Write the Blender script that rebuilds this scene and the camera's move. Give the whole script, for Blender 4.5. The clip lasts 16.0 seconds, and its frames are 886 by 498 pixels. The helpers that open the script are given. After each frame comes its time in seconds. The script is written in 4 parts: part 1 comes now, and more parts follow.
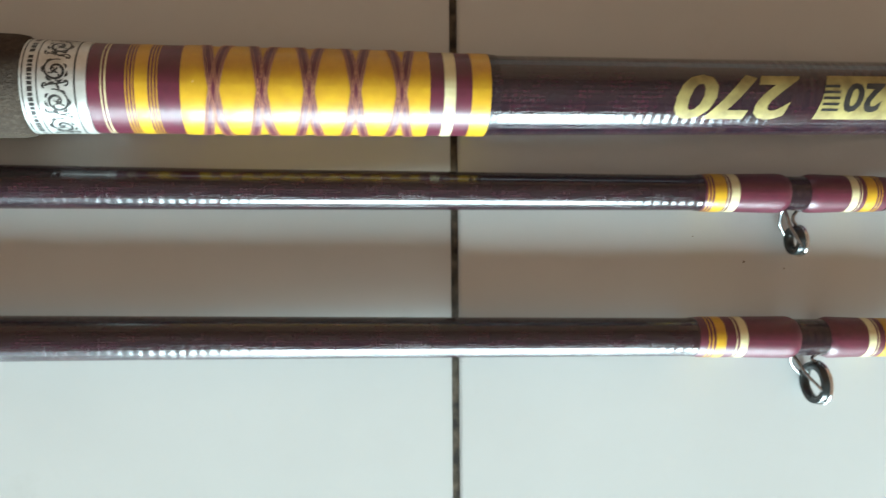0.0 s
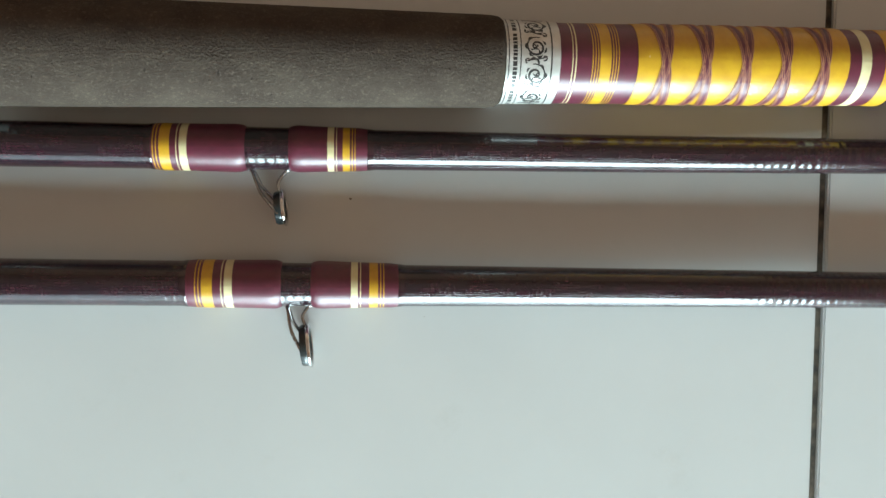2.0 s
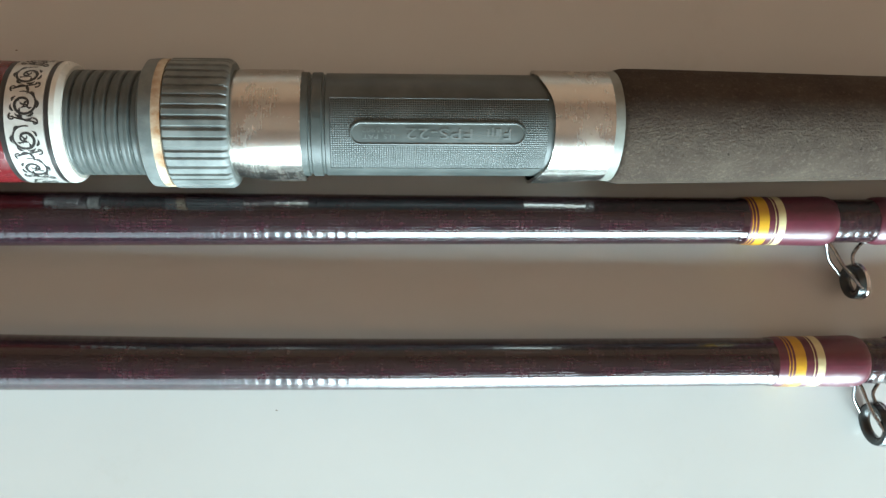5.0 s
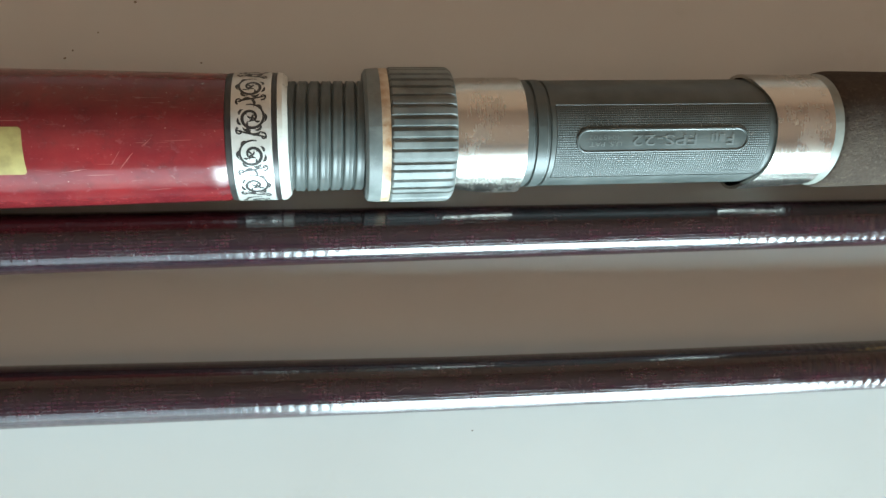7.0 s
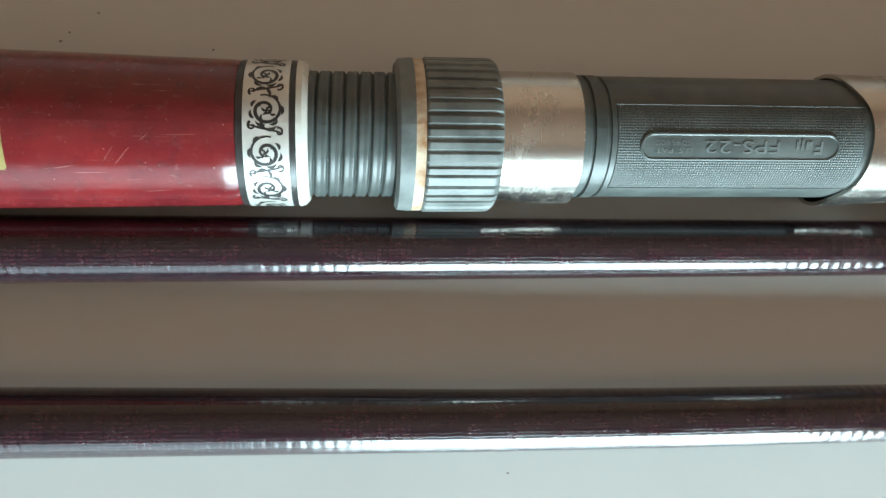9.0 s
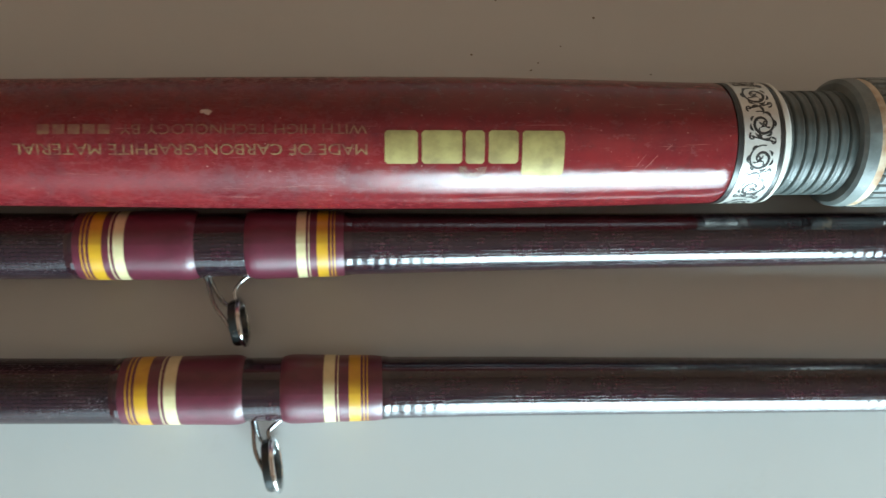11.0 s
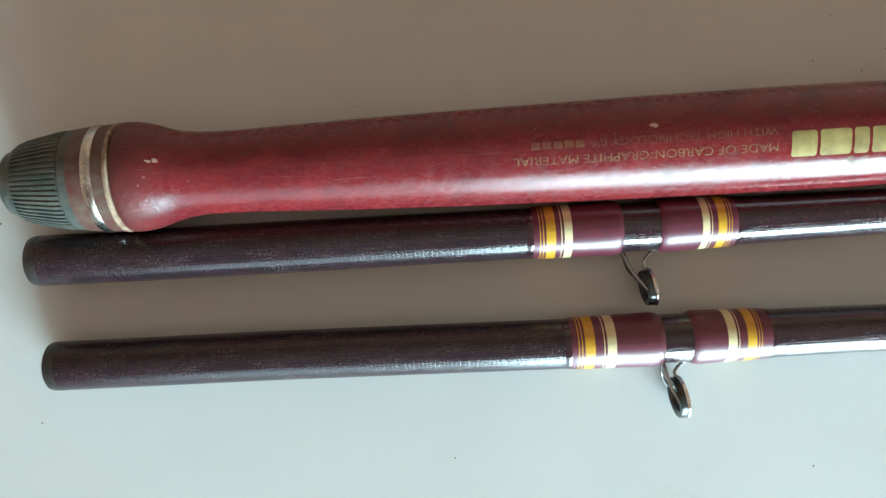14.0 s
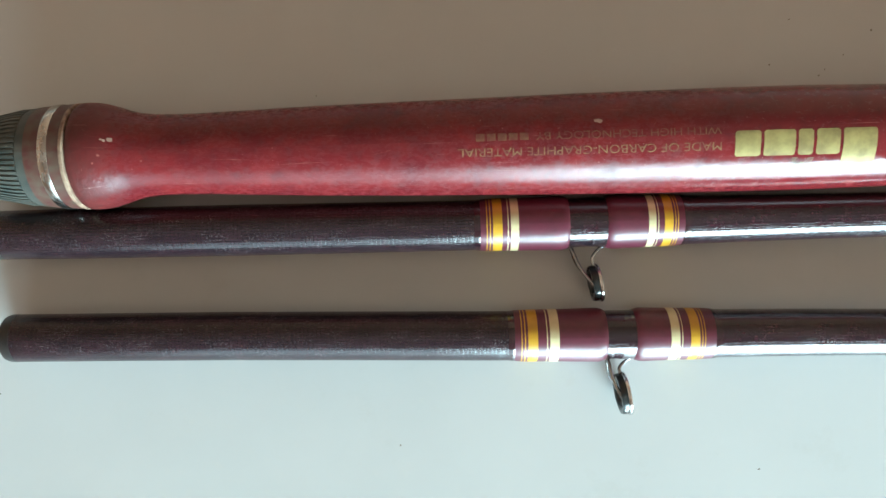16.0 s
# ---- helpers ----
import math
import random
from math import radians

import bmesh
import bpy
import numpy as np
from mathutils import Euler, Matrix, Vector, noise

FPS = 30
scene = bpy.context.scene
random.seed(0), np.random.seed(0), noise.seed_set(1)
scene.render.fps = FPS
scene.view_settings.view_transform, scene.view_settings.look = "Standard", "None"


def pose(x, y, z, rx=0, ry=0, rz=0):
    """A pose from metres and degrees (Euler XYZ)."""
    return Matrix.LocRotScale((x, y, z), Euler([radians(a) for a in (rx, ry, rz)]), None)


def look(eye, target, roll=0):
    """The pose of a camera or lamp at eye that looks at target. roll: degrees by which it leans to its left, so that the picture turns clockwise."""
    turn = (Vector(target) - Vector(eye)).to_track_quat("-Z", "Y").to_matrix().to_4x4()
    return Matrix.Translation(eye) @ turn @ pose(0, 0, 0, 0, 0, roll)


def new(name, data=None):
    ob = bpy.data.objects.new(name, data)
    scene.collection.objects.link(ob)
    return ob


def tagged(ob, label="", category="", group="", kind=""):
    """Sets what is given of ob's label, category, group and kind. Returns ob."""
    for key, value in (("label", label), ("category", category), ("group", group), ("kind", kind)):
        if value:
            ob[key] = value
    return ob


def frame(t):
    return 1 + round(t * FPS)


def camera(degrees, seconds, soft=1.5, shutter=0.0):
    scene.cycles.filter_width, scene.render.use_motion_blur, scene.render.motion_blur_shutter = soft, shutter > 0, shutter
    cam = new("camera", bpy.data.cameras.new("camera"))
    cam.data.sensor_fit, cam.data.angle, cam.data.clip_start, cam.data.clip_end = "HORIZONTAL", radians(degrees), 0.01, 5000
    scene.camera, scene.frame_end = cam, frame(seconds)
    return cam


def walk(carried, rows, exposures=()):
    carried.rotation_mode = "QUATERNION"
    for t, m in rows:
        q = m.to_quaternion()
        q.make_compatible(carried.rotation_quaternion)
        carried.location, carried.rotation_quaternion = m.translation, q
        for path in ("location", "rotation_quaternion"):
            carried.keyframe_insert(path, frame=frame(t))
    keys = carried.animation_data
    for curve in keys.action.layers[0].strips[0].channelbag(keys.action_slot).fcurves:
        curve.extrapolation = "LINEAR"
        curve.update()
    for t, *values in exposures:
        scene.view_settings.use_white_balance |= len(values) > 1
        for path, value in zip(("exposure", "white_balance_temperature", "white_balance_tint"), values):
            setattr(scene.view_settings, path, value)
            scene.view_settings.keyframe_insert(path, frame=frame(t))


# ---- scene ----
cam = camera(60.09, 16.0, soft=1.4, shutter=0.15)
# seconds, eye in metres, Euler turn in degrees
PATH = [
    (0, 0.23945, -0.00203, 0.20548, -2.911, -8.188, 0.651),
    (0.5, 0.20266, -0.00914, 0.19804, -4.231, -7.700, -1.028),
    (1, 0.19457, -0.01537, 0.20641, -2.651, -4.590, -3.478),
    (1.5, 0.16756, -0.01472, 0.21813, -3.762, -4.638, -1.708),
    (2, 0.13626, -0.00671, 0.21555, -4.796, -5.930, 0.806),
    (2.5, 0.11809, -0.00682, 0.21608, -2.045, -5.283, 1.834),
    (3, 0.07206, -0.00489, 0.21424, -2.419, -5.173, 1.156),
    (3.5, 0.06578, -0.00600, 0.21437, -2.040, -5.927, 0.868),
    (4, 0.05242, -0.00659, 0.20682, -1.862, -6.467, 0.448),
    (4.5, 0.01118, -0.00410, 0.19947, -2.658, -4.836, 0.396),
    (5, -0.01108, 0.00335, 0.19344, -2.406, -5.438, 0.118),
    (5.2, -0.01509, 0.00495, 0.19306, -2.479, -5.041, 0.163),
    (7.3, -0.07003, 0.00285, 0.17890, -1.167, -8.824, -1.600),
    (7.5, -0.06823, 0.00166, 0.17736, -1.192, -8.850, -1.450),
    (8, -0.06957, 0.00085, 0.16878, -1.079, -9.287, -1.430),
    (8.2, -0.06466, 0.00373, 0.16355, -1.176, -8.537, -1.000),
    (10.5, -0.12437, 0.00497, 0.15802, 0.564, -6.055, 0.234),
    (11, -0.16166, 0.00037, 0.17903, 0.435, -5.070, -0.752),
    (11.5, -0.18382, -0.00131, 0.19325, -0.470, -4.705, -2.482),
    (12, -0.19584, -0.00054, 0.19850, -1.220, -4.443, -3.197),
    (12.5, -0.20778, 0.00406, 0.19942, -1.399, -4.035, -3.626),
    (13, -0.21793, 0.00746, 0.19774, -1.405, -3.643, -3.920),
    (13.5, -0.24340, 0.00559, 0.21461, -1.389, -2.289, -4.049),
    (14, -0.25273, 0.00629, 0.22012, -1.549, -1.226, -3.692),
    (14.5, -0.25422, 0.00810, 0.21898, -1.749, -1.114, -3.255),
    (15, -0.25337, 0.00492, 0.21863, -1.394, -0.396, -2.755),
    (15.5, -0.24676, 0.00275, 0.21727, -1.460, 0.061, -2.262),
    (16, -0.23284, -0.00043, 0.22364, -0.782, 0.437, -1.664),
]
EXPO = [(0.0, -0.05, 6640, 12), (1.4, -0.08, 6640, 12), (2.0, -0.27, 6640, 12), (2.8, -0.14, 6640, 12), (3.5, 0.08, 6640, 12), (5.0, 0.13, 6600, 12), (8.2, 0.02, 6470, 10),
        (10.5, -0.13, 6400, 10), (11.4, -0.21, 6300, 8), (12.0, -0.05, 6250, 7), (13.0, -0.15, 6250, 7), (14.0, 0.21, 6190, 7), (16.0, 0.25, 6190, 7)]
walk(cam, [(t, pose(x, y, z, rx, ry, rz)) for t, x, y, z, rx, ry, rz in PATH], EXPO)

# ---- world and light ----
world = bpy.data.worlds.new("sky")
scene.world = world
world.use_nodes = True
wn = world.node_tree.nodes
sky = wn.new("ShaderNodeTexSky")
sky.sky_type, sky.sun_disc = "NISHITA", False
sky.sun_elevation, sky.sun_rotation = radians(50), radians(200)
world.node_tree.links.new(sky.outputs[0], wn["Background"].inputs[0])
wn["Background"].inputs[1].default_value = 0.1

# daylight in the wide doorway beside the rods, plus an added dimmer fill lamp
DOOR_Y, DOOR_X0, DOOR_X1, DOOR_Z = -1.5, -0.12, 1.12, 0.90
FILL_X0, FILL_X1 = -0.95, -0.18


def daylight(name, x0, x1, watts):
    day = bpy.data.lights.new(name, "AREA")
    day.shape, day.size, day.size_y, day.energy, day.color = "RECTANGLE", x1 - x0 - 0.02, DOOR_Z - 0.04, watts, (0.67, 0.93, 1.0)
    new(name, day).matrix_world = look(((x0 + x1) / 2, DOOR_Y - 0.02, DOOR_Z / 2), ((x0 + x1) / 2, 0, DOOR_Z / 2))


daylight("doorway_daylight", DOOR_X0, DOOR_X1, 133.0)
# invented source, no known window: weaker highlights on the rods towards the left
daylight("window_daylight", FILL_X0, FILL_X1, 6.0)

# ---- materials ----


class Nodes:
    """A node material with short calls."""

    def __init__(self, name):
        self.m = bpy.data.materials.new(name)
        self.m.use_nodes = True
        self.t = self.m.node_tree
        self.b = self.t.nodes["Principled BSDF"]

    def put(self, kind, ins=None, **props):
        n = self.t.nodes.new(kind)
        for k, v in props.items():
            setattr(n, k, v)
        for k, v in (ins or {}).items():
            self.set(n.inputs[k], v)
        return n

    def set(self, socket, v):
        if isinstance(v, bpy.types.NodeSocket):
            self.t.links.new(v, socket)
        elif isinstance(v, tuple) and len(v) == 3 and socket.type == "RGBA":
            socket.default_value = (*v, 1)
        else:
            socket.default_value = v

    def uv(self, scale=(1, 1, 1)):
        c = self.put("ShaderNodeTexCoord")
        return self.put("ShaderNodeMapping", {"Vector": c.outputs["UV"], "Scale": scale}).outputs[0]

    def pos(self, scale=(1, 1, 1)):
        c = self.put("ShaderNodeTexCoord")
        return self.put("ShaderNodeMapping", {"Vector": c.outputs["Object"], "Scale": scale}).outputs[0]

    def noise(self, vec, scale, detail=4.0, rough=0.55):
        return self.put("ShaderNodeTexNoise", {"Vector": vec, "Scale": scale, "Detail": detail, "Roughness": rough}).outputs[0]

    def ramp(self, fac, *stops):
        n = self.put("ShaderNodeValToRGB", {"Fac": fac})
        e = n.color_ramp.elements
        while len(e) < len(stops):
            e.new(0.5)
        for el, (p, c) in zip(e, stops):
            el.position = p
            el.color = (*c, 1) if isinstance(c, tuple) else (c, c, c, 1)
        return n.outputs[0]

    def mix(self, fac, a, b, blend="MIX"):
        n = self.put("ShaderNodeMix", data_type="RGBA", blend_type=blend)
        self.set(n.inputs[0], fac)
        self.set(n.inputs[6], a)
        self.set(n.inputs[7], b)
        return n.outputs[2]

    def math(self, op, a, b=0.0, c=0.0):
        n = self.put("ShaderNodeMath", {0: a, 1: b, 2: c}, operation=op)
        return n.outputs[0]

    def bump(self, height, strength, dist):
        return self.put("ShaderNodeBump", {"Height": height, "Strength": strength, "Distance": dist}).outputs[0]

    def done(self, **ins):
        for k, v in ins.items():
            self.set(self.b.inputs[k.replace("_", " ")], v)
        return self.m


def blank_material(name, fibre, dark, worn):
    """Woven graphite tube under lacquer; u runs along it in centimetres, v round it. worn: 0 glossy, 1 dull and scuffed."""
    n = Nodes(name)
    wob = n.put("ShaderNodeTexNoise", {"Vector": n.uv((2.0, 7, 1)), "Scale": 2.0, "Detail": 5.0, "Roughness": 0.7})
    wander = n.put("ShaderNodeVectorMath", {0: wob.outputs[1], 1: (0.16, 0.10, 0.0)}, operation="MULTIPLY").outputs[0]
    vec = n.put("ShaderNodeVectorMath", {0: n.uv((1, 3.9, 1)), 1: wander}, operation="ADD").outputs[0]
    weave = n.put("ShaderNodeTexBrick", {"Vector": vec, "Color1": fibre, "Color2": tuple(0.5 * (a + b) for a, b in zip(fibre, dark)), "Mortar": dark, "Scale": 10.0,
                                         "Mortar Size": 0.25, "Mortar Smooth": 1.0, "Bias": 0.0, "Brick Width": 1.15, "Row Height": 0.75}, offset=0.0)
    patch = n.ramp(n.noise(n.uv((0.8, 3, 1)), 2.2, 6, 0.65), (0.36, 0.0), (0.60, 1.0))
    col = n.mix(n.math("MULTIPLY", patch, 0.85), weave.outputs[0], dark)
    hair = n.ramp(n.noise(n.uv((0.7, 30, 1)), 3.0, 6, 0.72), (0.48, 0.0), (0.80, 0.5 - 0.4 * worn))
    col = n.mix(hair, col, tuple(c * 1.2 for c in fibre))
    # pale scuffs: flecks in dusty stretches, and thin long scratches
    fleck = n.ramp(n.noise(n.uv((4.0, 18, 1)), 4.0, 8, 0.85), (0.54, 0.0), (0.64, 1.0))
    dusty = n.ramp(n.noise(n.uv((0.45, 5, 1)), 2.0, 5, 0.6), (0.48 - 0.02 * worn, 0.0), (0.66, 1.0))
    line = n.ramp(n.noise(n.uv((0.35, 34, 1)), 3.0, 3, 0.6), (0.63, 0.0), (0.72, 1.0))
    scuff = n.math("MULTIPLY", n.math("MAXIMUM", fleck, n.math("MULTIPLY", line, 0.5)), dusty)
    col = n.mix(n.math("MULTIPLY", scuff, 0.12 + 0.36 * worn), col, (0.40, 0.36, 0.36))
    # pressed-in tape ridges, uneven along the tube, and the weave showing through the lacquer
    tape = n.put("ShaderNodeTexWave", {"Vector": n.uv((1, 0.06, 1)), "Scale": 1.28, "Distortion": 0.9, "Detail": 3.0, "Detail Scale": 2.0}, wave_profile="SIN").outputs[1]
    where = n.ramp(n.noise(n.uv((0.20, 0.6, 1)), 1.6, 3), (0.42, 0.40), (0.62, 1.0))
    drop = n.math("MULTIPLY", n.math("MULTIPLY", weave.outputs[1], where), -0.55 + 0.30 * worn)
    h = n.math("ADD", n.math("MULTIPLY", n.math("MULTIPLY", tape, where), 0.50 - 0.38 * worn), n.math("ADD", drop, n.math("MULTIPLY", n.noise(n.uv((5, 16, 1)), 4.0, 4, 0.6), 0.07 + 0.07 * worn)))
    skin = n.math("ADD", n.math("MULTIPLY", tape, where), n.math("MULTIPLY", n.noise(n.uv((6, 14, 1)), 3.0, 4, 0.6), 0.5))
    rough = n.math("ADD", n.math("MULTIPLY", scuff, 0.3), 0.10 + 0.09 * worn)
    return n.done(Base_Color=col, Roughness=rough, Normal=n.bump(h, 0.7, 0.00015), Specular_IOR_Level=0.2 + 0.3 * worn, Coat_Weight=1.0 * (1 - worn), Coat_Roughness=0.03 + 0.1 * worn,
                  Coat_Normal=n.bump(skin, 0.9, 0.00007))


def thread_material(name, base, shade):
    n = Nodes(name)
    lines = n.put("ShaderNodeTexWave", {"Vector": n.uv(), "Scale": 11.0, "Distortion": 0.6, "Detail": 2.0}).outputs[1]
    blot = n.noise(n.uv((1, 6, 1)), 3.0, 5)
    col = n.mix(n.ramp(blot, (0.35, 0.0), (0.75, 0.8)), base, shade)
    col = n.mix(n.math("MULTIPLY", lines, 0.18), col, shade)
    return n.done(Base_Color=col, Roughness=0.42, Normal=n.bump(lines, 0.25, 0.00007), Coat_Weight=0.4, Coat_Roughness=n.math("ADD", n.math("MULTIPLY", blot, 0.16), 0.07), Coat_Normal=n.bump(n.noise(n.uv((1, 4.5, 1)), 5.0, 5, 0.6), 0.7, 0.00022))


def plain_material(name, a, b, rough, metal=0.0, scale=300.0, bump=0.1, dist=0.0001, coat=0.0, spec=0.5):
    n = Nodes(name)
    p = n.pos()
    big, small = n.noise(p, scale * 0.25, 5), n.noise(p, scale * 4, 3)
    col = n.mix(n.ramp(big, (0.36, 0.0), (0.66, 1.0)), a, b)
    r = n.math("ADD", n.math("MULTIPLY", n.noise(p, scale, 5), 0.22), rough - 0.11)
    return n.done(Base_Color=col, Roughness=r, Metallic=metal, Normal=n.bump(small, bump, dist), Coat_Weight=coat, Specular_IOR_Level=spec)


BLANK = blank_material("maroon_graphite", (0.054, 0.014, 0.021), (0.0105, 0.0075, 0.0110), 0.10)
BLANK_WORN = blank_material("worn_maroon_graphite", (0.040, 0.016, 0.021), (0.016, 0.0098, 0.0125), 1.0)
MAROON = thread_material("maroon_thread", (0.112, 0.012, 0.029), (0.066, 0.009, 0.019))
WIRE = plain_material("wire_steel", (0.40, 0.41, 0.42), (0.22, 0.22, 0.22), 0.24, 1.0, 700, 0.1)
LETTER = plain_material("raised_grey_plastic", (0.085, 0.095, 0.091), (0.12, 0.132, 0.126), 0.45, 0.0, 600, 0.1)
AGED = plain_material("aged_ivory", (0.22, 0.225, 0.20), (0.15, 0.15, 0.13), 0.45, 0.0, 700, 0.1)
RUBBED = plain_material("rubbed_tan", (0.36, 0.25, 0.17), (0.12, 0.055, 0.038), 0.55, 0.0, 1300, 0.4)
CAP = plain_material("grimy_ribbed_plastic", (0.030, 0.039, 0.034), (0.068, 0.066, 0.054), 0.55, 0.0, 900, 0.35)
YELLOW = thread_material("yellow_thread", (0.58, 0.32, 0.012), (0.44, 0.21, 0.009))
LACQUER = plain_material("dark_lacquer", (0.030, 0.010, 0.014), (0.020, 0.008, 0.011), 0.14, 0.0, 900, 0.1, coat=0.6)
SCRATCH = plain_material("scratched_lacquer", (0.27, 0.085, 0.068), (0.17, 0.030, 0.028), 0.5, 0.0, 1500, 0.2)
DUSKY = thread_material("dusky_rose_thread", (0.52, 0.25, 0.13), (0.36, 0.14, 0.08))
CREAM = thread_material("cream_thread", (0.66, 0.58, 0.34), (0.52, 0.42, 0.21))
TAN_THREAD = thread_material("tan_thread", (0.70, 0.46, 0.24), (0.52, 0.31, 0.15))
GRIMY = plain_material("grimy_maroon", (0.080, 0.019, 0.016), (0.088, 0.060, 0.040), 0.50, 0.0, 1300, 0.2)
GOLD = plain_material("gold_print", (0.33, 0.26, 0.09), (0.20, 0.145, 0.05), 0.48, 0.2, 900, 0.1)
FADED_GOLD = plain_material("faded_gold_print", (0.21, 0.13, 0.055), (0.12, 0.026, 0.02), 0.45, 0.1, 2600, 0.1)
GHOST_GOLD = plain_material("ghost_gold_print", (0.165, 0.075, 0.035), (0.12, 0.018, 0.016), 0.45, 0.0, 2600, 0.1)
STEEL = plain_material("bright_steel", (0.70, 0.70, 0.70), (0.55, 0.55, 0.54), 0.16, 1.0, 600, 0.05)
DARK_STEEL = plain_material("dull_steel", (0.22, 0.22, 0.22), (0.12, 0.12, 0.12), 0.42, 0.9, 600, 0.1)
CERAMIC = plain_material("black_ceramic", (0.020, 0.024, 0.024), (0.035, 0.040, 0.040), 0.18, 0.0, 500, 0.03)
BLACK_RUBBER = plain_material("black_plastic", (0.040, 0.047, 0.044), (0.085, 0.095, 0.088), 0.48, 0.0, 700, 0.25)
DARK_INK = plain_material("black_enamel", (0.014, 0.013, 0.013), (0.030, 0.026, 0.024), 0.35, 0.0, 900, 0.05)
RUST = plain_material("rusty_ring", (0.55, 0.46, 0.34), (0.26, 0.12, 0.045), 0.65, 0.0, 900, 0.5)
WHITE_PLASTIC = plain_material("ivory_plastic", (0.62, 0.61, 0.57), (0.50, 0.48, 0.43), 0.30, 0.0, 500, 0.05)
PAPER = plain_material("silver_foil_band", (0.62, 0.61, 0.58), (0.48, 0.46, 0.42), 0.32, 0.4, 900, 0.08)
NUT_GREY = plain_material("grey_plastic", (0.085, 0.096, 0.092), (0.175, 0.19, 0.182), 0.46, 0.0, 600, 0.3, 0.0002)
GROUT = plain_material("dark_grout", (0.030, 0.024, 0.019), (0.15, 0.115, 0.08), 0.9, 0.0, 1100, 0.6, 0.0006)
DIRT = plain_material("dirt", (0.14, 0.11, 0.08), (0.22, 0.17, 0.12), 0.9, 0.0, 900, 0.3)
PLASTER = plain_material("beige_plaster", (0.590, 0.376, 0.264), (0.532, 0.336, 0.234), 0.85, 0.0, 6, 0.2, 0.002)
CEIL = plain_material("dull_beige_ceiling", (0.430, 0.284, 0.212), (0.395, 0.254, 0.188), 0.9, 0.0, 5, 0.1, 0.002)
CHIP = plain_material("chipped_primer", (0.52, 0.36, 0.29), (0.34, 0.20, 0.15), 0.6, 0.0, 900, 0.2)


def seat_material():
    n = Nodes("knurled_grey_plastic")
    c = n.put("ShaderNodeSeparateXYZ", {"Vector": n.uv((1, 7.4, 1))})
    a = n.math("SINE", n.math("MULTIPLY", n.math("ADD", c.outputs[0], c.outputs[1]), 62.0))
    b = n.math("SINE", n.math("MULTIPLY", n.math("SUBTRACT", c.outputs[0], c.outputs[1]), 62.0))
    chk = n.math("MULTIPLY_ADD", n.math("MULTIPLY", a, b), 0.5, 0.5)
    big = n.noise(n.pos(), 120, 6)
    col = n.mix(n.ramp(big, (0.35, 0.0), (0.7, 1.0)), (0.040, 0.047, 0.044), (0.074, 0.083, 0.079))
    return n.done(Base_Color=col, Roughness=n.math("ADD", n.math("MULTIPLY", big, 0.2), 0.33), Normal=n.bump(chk, 0.6, 0.00020), Specular_IOR_Level=0.4)


def smooth_seat_material():
    return plain_material("dark_grey_plastic", (0.046, 0.053, 0.050), (0.082, 0.091, 0.086), 0.40, 0.0, 500, 0.12, spec=0.4)


def hood_material():
    n = Nodes("tarnished_metal")
    p = n.pos()
    t1 = n.ramp(n.noise(p, 90, 6, 0.65), (0.52, 0.0), (0.80, 1.0))
    spots = n.ramp(n.noise(p, 420, 4), (0.64, 0.0), (0.72, 1.0))
    col = n.mix(n.math("MULTIPLY", t1, 0.6), (0.50, 0.475, 0.435), (0.33, 0.235, 0.15))
    col = n.mix(n.math("MULTIPLY", spots, n.math("MULTIPLY", t1, 0.9)), col, (0.14, 0.10, 0.07))
    brushed = n.noise(n.pos((14, 1, 1)), 240, 4, 0.7)
    r = n.math("ADD", n.math("MULTIPLY", t1, 0.14), n.math("ADD", n.math("MULTIPLY", brushed, 0.12), 0.19))
    return n.done(Base_Color=col, Metallic=n.math("SUBTRACT", 1.0, n.math("MULTIPLY", t1, 0.25)), Roughness=r, Normal=n.bump(n.noise(p, 150, 3), 0.15, 0.0004))


